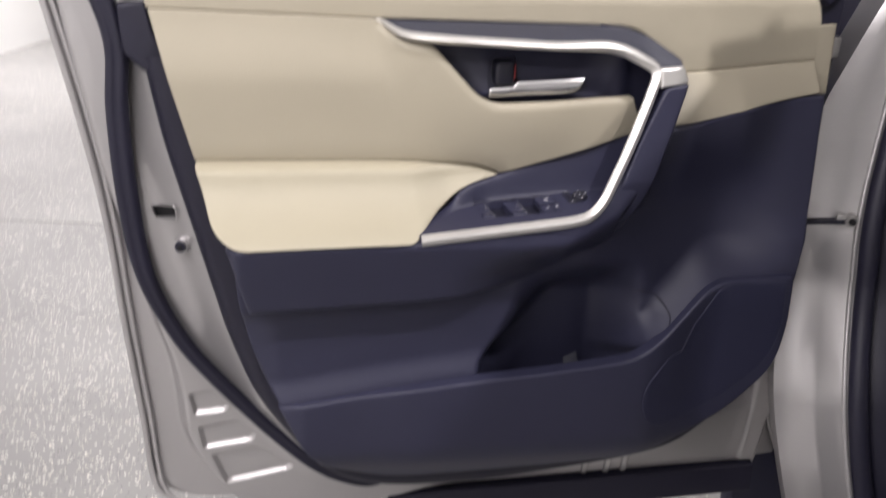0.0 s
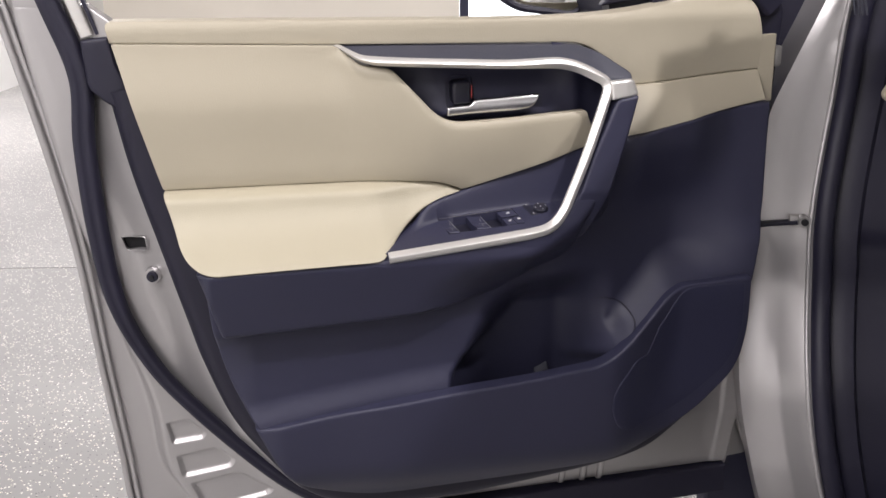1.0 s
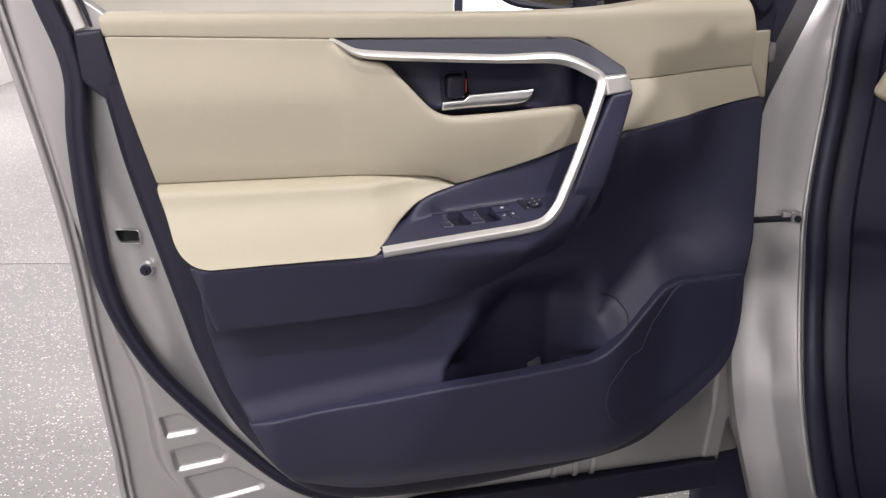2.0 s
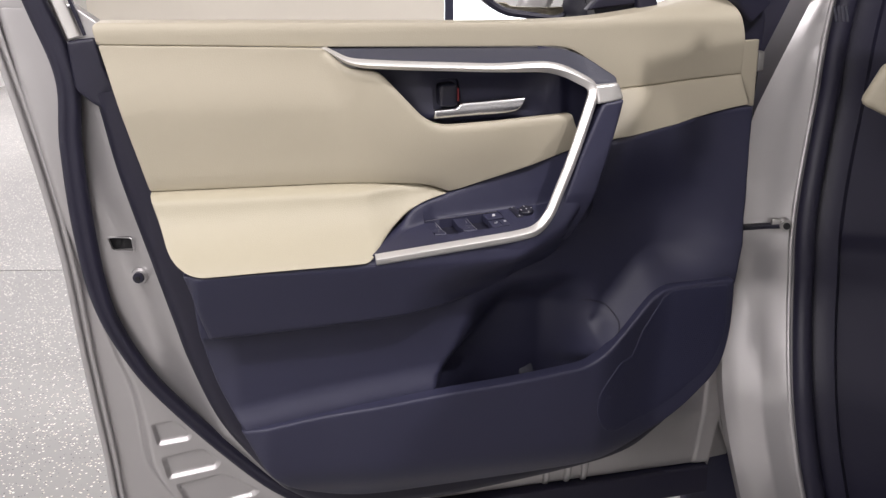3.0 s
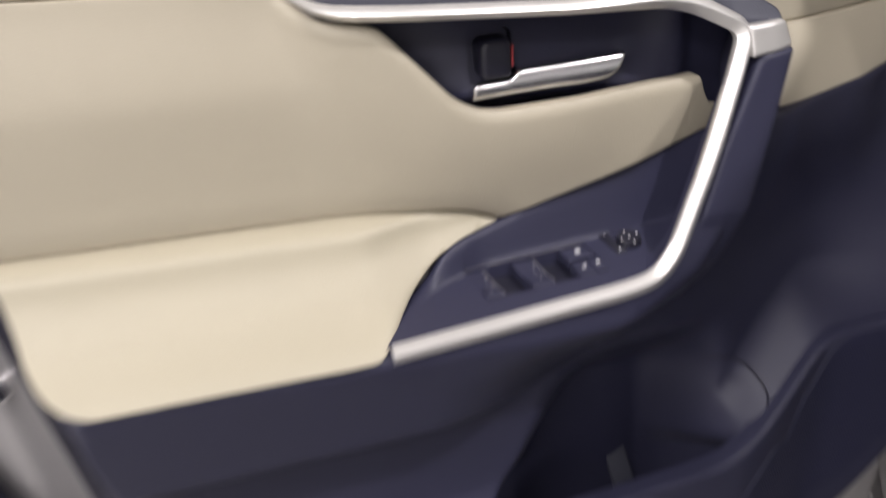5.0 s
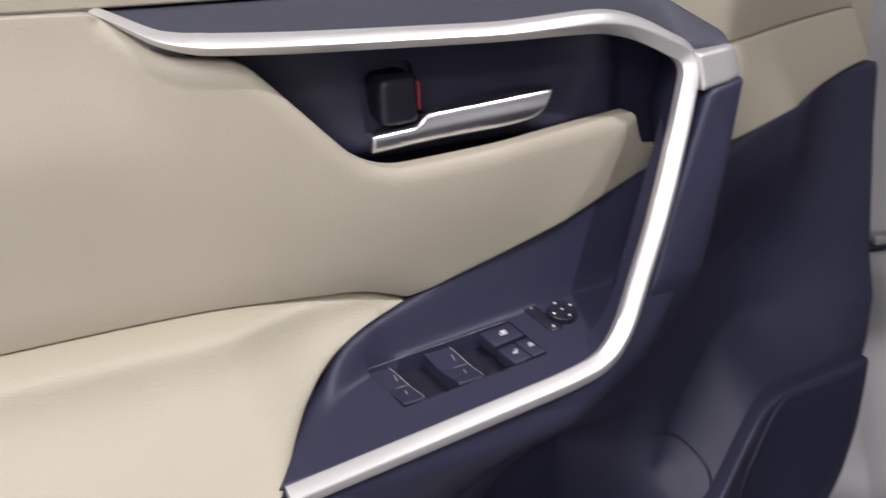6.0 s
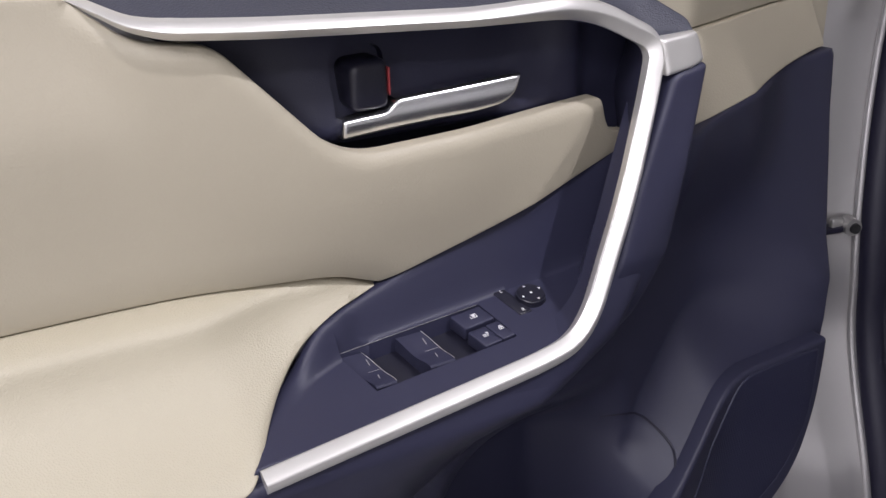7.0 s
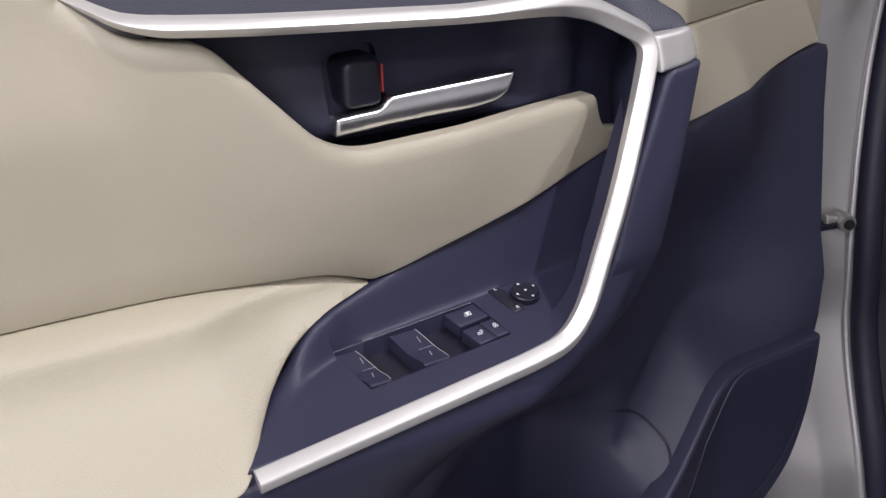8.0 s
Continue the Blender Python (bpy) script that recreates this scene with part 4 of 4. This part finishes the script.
part("hinge_bracket", box_bm((0.014, 0.02, 0.034), (1.042, 0.066, 1.098), 0.004), STEEL, door, "small steel bracket")

# side mirror outside the window
MIR = fillet([(0.574, 1.25, 0.03), (0.584, 1.205, 0.03), (0.625, 1.170, 0.03), (0.735, 1.156, 0.02), (0.762, 1.18, 0.02), (0.772, 1.31, 0.04), (0.70, 1.345, 0.05), (0.60, 1.33, 0.05)], 0.008)


def shrink(line, f, dy):
    c = line.mean(0)
    return [(c[0] + (p[0] - c[0]) * f, dy, c[1] + (p[1] - c[1]) * f) for p in line]


verts, faces = [], []
levels = [(0.90, 0.212), (0.94, 0.200), (0.985, 0.197), (1.0, 0.203), (1.0, 0.225), (0.97, 0.26), (0.88, 0.295), (0.70, 0.322), (0.40, 0.338), (0.02, 0.342)]
n = len(MIR)
for f, y in levels:
    verts += shrink(MIR, f, y)
for i in range(len(levels) - 1):
    for j in range(n):
        a, b = i * n + j, i * n + (j + 1) % n
        faces.append((a, b, b + n, a + n))
mirror = mesh_object("side_mirror", verts, faces, PAINT, door, "side mirror housing outside the window", sharp=60)
pad("mirror_glass", np.array([(p[0], p[2]) for p in shrink(MIR, 0.905, 0)]), lambda x, z: 0.2065 - 0.16 * (x - 0.668) + 0.05 * (z - 1.245), MIRROR, mirror, edge=0.001, skirt=0.003, step=0.02, label="mirror glass")
sweep("mirror_rim", np.array(shrink(MIR, 0.955, 0.199) + shrink(MIR, 0.955, 0.199)[:1]), ring(0.006, 8), RUBBER, mirror, "black mirror rim")
sweep("mirror_foot", curve([(0.755, 0.235, 1.215), (0.785, 0.20, 1.20), (0.80, 0.14, 1.195), (0.80, 0.085, 1.20)], 16), block(0.10, 0.07, 0.02), DARK_GLOSS, mirror, "black mirror foot")
pad("mirror_sail", fillet([(0.735, 1.182, 0.004), (0.845, 1.195, 0.004), (0.83, 1.30, 0.01), (0.79, 1.24, 0.02)], 0.006), lambda x, z: 0.075 + 0 * x, RUBBER, mirror, edge=0.004, skirt=0.012, step=0.01, label="black triangle at the mirror foot")

# ---- the car body round the opening ----
HINGE = np.array([1.10, 0.05])
INW, FWD = np.array([0.883, -0.470]), np.array([0.470, 0.883])


def at_car(a, b, z):
    """World place: a inward from the car's side, b forward from the hinge."""
    p = HINGE + INW * a + FWD * b
    return (p[0], p[1], z)


PILLAR = [(1.42, 1.25, 1.17), (1.185, 1.165, 1.11), (1.025, 1.082, 1.108), (0.966, 1.068, 1.110), (0.812, 1.068, 1.115), (0.702, 1.079, 1.116), (0.542, 1.075, 1.143), (0.45, 1.105, 1.165), (0.338, 1.147, 1.205), (0.2, 1.205, 1.27), (0.1, 1.25, 1.32)]
pz = np.array([p[0] for p in PILLAR])[::-1]
zs = np.linspace(0.12, 1.30, 70)
xl, xr = np.interp(zs, pz, [p[1] for p in PILLAR][::-1]), np.interp(zs, pz, [p[2] for p in PILLAR][::-1])
for _ in range(40):
    xl[1:-1], xr[1:-1] = (xl[:-2] + 2 * xl[1:-1] + xl[2:]) / 4, (xr[:-2] + 2 * xr[1:-1] + xr[2:]) / 4


def flare(x, y, z):
    """The foot of the pillar leans out towards the sill."""
    d = 0.045 * float(smooth((0.72 - z) / 0.22)) + 0.09 * float(smooth((0.72 - z) / 0.58))
    dx = 0.018 + 0.044 * float(smooth((z - 0.76) / 0.30))
    dy = 0.033 + 0.049 * float(smooth((z - 0.70) / 0.34))
    return (0.24 + (x - 0.24) * (1 - d / 1.33) + dx, y - d + dy, z)


verts, faces = [], []
for z, a, b in zip(zs, xl, xr):
    low = float(smooth((0.62 - z) / 0.1))
    up = float(smooth((z - 0.82) / 0.20))
    a -= 0.026 + 0.03 * float(smooth((1.10 - z) / 0.5)) + 0.05 * up
    sec = [(a + 0.04 - 0.04 * up, 0.13 + 0.08 * up), (a + 0.004, 0.075 + 0.03 * up), (a, 0.046), (a * 0.72 + b * 0.28 - 0.002, 0.029 + 0.006 * low), (a * 0.50 + b * 0.50 - 0.002, 0.017 - 0.005 * low), (a * 0.44 + b * 0.56, 0.015 - 0.006 * low), (a * 0.2 + b * 0.8, 0.004), (b - 0.010, -0.003), (b - 0.003, -0.007), (b + 0.004, -0.006), (b + 0.012, 0.012), (b + 0.03, 0.06)]
    flat_side = 1 - 0.5 * float(smooth((z - 0.68) / 0.2))
    verts += [flare(x, -0.007 + (y + 0.007) * flat_side, z) for x, y in sec]
for k in range(69):
    for j in range(11):
        a = k * 12 + j
        faces.append((a, a + 1, a + 13, a + 12))
pillar = mesh_object("hinge_pillar", verts, faces, PAINT, car, "silver painted hinge pillar", sharp=40)
high = [k for k in range(70) if 1.045 < zs[k] < 1.28]
for along_by in (0.004, 0.013):
    sweep("pillar_crease", [np.array(verts[k * 12 + 2]) + np.array((along_by * min(1.0, (zs[k] - 1.04) / 0.05), -along_by * 0.15, 0)) for k in high], ring(0.0020, 8), PAINT, pillar, "raised crease on the pillar", sizes=[min(1.0, 0.1 + 0.2 * k) for k in range(len(high))])
sweep("pillar_flange", [np.array(verts[k * 12 + 7]) + np.array((0.002, -0.003, 0)) for k in range(12, 66)], ring(0.0042, 10), PAINT, pillar, "bright rolled flange along the pillar")
sweep("check_strap", [(1.01, 0.078, 0.800), (1.07, 0.056, 0.808), (1.110, 0.040, 0.813)], block(0.008, 0.014, 0.002), RUBBER, car, "black door check strap")
for at, r, d, material in (((1.112, 0.035, 0.815), 0.011, 0.016, STEEL), ((1.110, 0.027, 0.815), 0.0065, 0.006, BLACK)):
    bm = bmesh.new()
    bmesh.ops.create_cone(bm, cap_ends=True, segments=24, radius1=r, radius2=r * 0.9, depth=d)
    bmesh.ops.transform(bm, matrix=Matrix.Translation(at) @ Matrix.Rotation(radians(90), 4, "X") @ Matrix.Rotation(radians(-20), 4, "Y"), verts=bm.verts)
    part("strap_bolt", bm, material, car, "steel bolt of the check strap")
part("strap_bracket", box_bm((0.016, 0.008, 0.020), (1.098, 0.043, 0.815), 0.003, Matrix.Rotation(radians(-20), 4, "Z")), STEEL, car, "small steel strap bracket")
sweep("door_opening_seal", [flare(b + 0.016, -0.012, z) for b, z in zip(xr, zs)], ring(0.017), RUBBER, car, "black rubber seal round the door opening")
verts, faces = [], []
for z, b in zip(zs, xr):
    step = 0.012 * float(smooth((0.79 - z) / 0.01))
    for a, f in ((0.0, 0.03), (0.012, 0.006), (0.03, 0.0), (0.055, 0.004), (0.062, 0.012 + step), (0.10, 0.016 + step), (0.5, 0.05)):
        p = np.array([b + 0.024, -0.002]) + INW * a + FWD * f
        verts.append(flare(p[0], p[1], z))
for k in range(69):
    for j in range(6):
        a = k * 7 + j
        faces.append((a, a + 1, a + 8, a + 7))
dash = mesh_object("dashboard_side", verts, faces, RUBBER, car, "charcoal dashboard end and kick panel", sharp=35)
part("dash_trim", box_bm((0.06, 0.03, 0.075), at_car(0.145, -0.04, 1.062), 0.012, Matrix.Rotation(radians(-28), 4, "Z") @ Matrix.Rotation(radians(24), 4, "Y")), CREAM, car, "cream dashboard trim end")
for k in range(4):
    part("vent_slat", box_bm((0.0035, 0.006, 0.026), at_car(0.052 + 0.006 * k, -0.012, 1.178), 0.001, Matrix.Rotation(radians(-28), 4, "Z") @ Matrix.Rotation(radians(-14), 4, "Y")), BEZEL, dash, "thin vent slat")
part("cowl_cover", box_bm((0.26, 0.05, 0.40), (1.15, 0.19, 1.14), 0.02, Matrix.Rotation(radians(18), 4, "Y")), RUBBER, car, "black cowl cover behind the hinge pillar")
# dark inner fender seen in the gap between door and pillar
part("fender_flange", box_bm((0.05, 0.012, 0.24), (1.066, 0.125, 0.42), 0.004, Matrix.Rotation(radians(-6), 4, "Y")), PAINT, car, "silver flange in the gap behind the door")
part("inner_fender", box_bm((0.16, 0.04, 0.90), (1.120, 0.165, 0.60), 0.01), DARK, car, "black inner fender liner")
sweep("hinge", [(1.045, 0.07, 0.545), (1.075, 0.10, 0.545)], block(0.05, 0.03, 0.006), DARK, car, "dark lower door hinge")
# sill
sill = [at_car(0.06, b, 0.225) for b in np.linspace(-0.30, -2.3, 24)]
sweep("sill", sill, block(0.11, 0.16, 0.03), PAINT, car, "silver door sill", up=(0, 0, 1))
sweep("sill_gap", [(1.058, 0.075, 0.475), (1.094, 0.075, 0.405), (1.184, 0.075, 0.205)], block(0.014, 0.02, 0.003), RUBBER, car, "black gap strip at the pillar foot")
sweep("fender_foot", [(1.062, 0.105, 0.45), (1.086, 0.105, 0.385), (1.164, 0.105, 0.20)], block(0.034, 0.012, 0.004), PAINT, car, "silver lower end of the fender")
sweep("a_pillar", curve([(1.17, 0.04, 1.26), at_car(0.16, 0.02, 1.42), at_car(0.20, -0.16, 1.57), at_car(0.24, -0.36, 1.63)], 20), block(0.05, 0.04, 0.015), PAINT, car, "silver windscreen pillar")
# Roof and roof side stay out of view; they are added to cast shade.
bm = box_bm((1.36, 2.30, 0.05), (0, 0, 0), 0.02)
roof = part("roof", bm, PAINT, car, "silver car roof out of view, added for its shadow")
roof.matrix_world = Matrix.Translation(at_car(0.79, -1.52, 1.645)) @ Matrix.Rotation(math.atan2(-0.47, 0.883), 4, "Z")
sweep("shade_roof_side", [at_car(0.115, b, z) for b, z in ((-0.37, 1.552), (-0.40, 1.556), (-0.6, 1.575), (-1.4, 1.60), (-2.4, 1.58))], block(0.13, 0.07, 0.03), PAINT, car, "unseen silver roof side, added to shade the belt rail", up=(0, 0, 1))
# Unseen header; its front edge is laid out to shape the belt rail's shadow.
sweep("shade_header", [(x, y, 1.55) for x, y in ((0.958, -0.378), (1.0, -0.362), (1.06, -0.342), (1.13, -0.328), (1.25, -0.34), (1.6, -0.54), (2.1, -0.80))], block(0.16, 0.035, 0.015), PAINT, car, "unseen silver header, shaped to shade the belt rail", up=(0, 0, 1))
sweep("b_pillar", [at_car(0.06, -1.12, 0.36), at_car(0.06, -1.12, 1.0), at_car(0.20, -1.12, 1.62)], block(0.09, 0.10, 0.02), PAINT, car, "silver centre pillar", up=(1, 0, 0))
sweep("rear_pillar", [at_car(0.06, -2.2, 0.36), at_car(0.06, -2.25, 1.0), at_car(0.22, -2.4, 1.62)], block(0.16, 0.10, 0.02), PAINT, car, "silver rear pillar", up=(1, 0, 0))
bm = box_bm((1.60, 2.4, 0.06), (0, 0, 0), 0.02)
under = part("floor_pan", bm, RUBBER, car, "black car floor")
under.matrix_world = Matrix.Translation(at_car(0.92, -1.35, 0.28)) @ Matrix.Rotation(math.atan2(-0.47, 0.883), 4, "Z")
verts, faces = [], []
nb = 30
for i, b in enumerate(np.linspace(0.06, 1.25, nb)):
    dx = (b - 0.62) / 0.40
    low = 0.36 + 0.40 * math.sqrt(max(0, 1 - dx * dx)) if abs(dx) < 1 else 0.34
    for j, s in enumerate(np.linspace(0, 1, 10)):
        z = low + (1.02 - low) * s
        verts.append(at_car(0.02 + 0.10 * max(0, s - 0.7) ** 1.5 * 3 + 0.06 * max(0, b - 0.9), b, z))
for i in range(nb - 1):
    for j in range(9):
        a = i * 10 + j
        faces.append((a, a + 1, a + 11, a + 10))
fender = mesh_object("front_fender", verts, faces, PAINT, car, "silver front fender")
sol = fender.modifiers.new("thickness", "SOLIDIFY")
sol.thickness = 0.004


def wheel(b, a=0.14):
    bm = bmesh.new()
    prof = [(0.235, -0.09), (0.30, -0.105), (0.335, -0.09), (0.345, -0.05), (0.345, 0.05), (0.335, 0.09), (0.30, 0.105), (0.235, 0.09)]
    rings = []
    for k in range(48):
        an = 2 * math.pi * k / 48
        rings.append([bm.verts.new((w, r * math.cos(an), r * math.sin(an))) for r, w in prof])
    for k in range(48):
        p, q = rings[k], rings[(k + 1) % 48]
        for j in range(7):
            bm.faces.new((p[j], p[j + 1], q[j + 1], q[j]))
    m = Matrix.Translation(at_car(a, b, 0.345)) @ Matrix.Rotation(math.atan2(-0.47, 0.883), 4, "Z")
    bmesh.ops.transform(bm, matrix=m, verts=bm.verts)
    tyre = part("tyre", bm, RUBBER, car, "black rubber tyre")
    bm = bmesh.new()
    bmesh.ops.create_cone(bm, cap_ends=True, segments=40, radius1=0.24, radius2=0.225, depth=0.12)
    bmesh.ops.transform(bm, matrix=m @ Matrix.Rotation(radians(90), 4, "Y"), verts=bm.verts)
    part("rim", bm, STEEL, tyre, "grey wheel rim")


wheel(0.62)
wheel(-2.07)
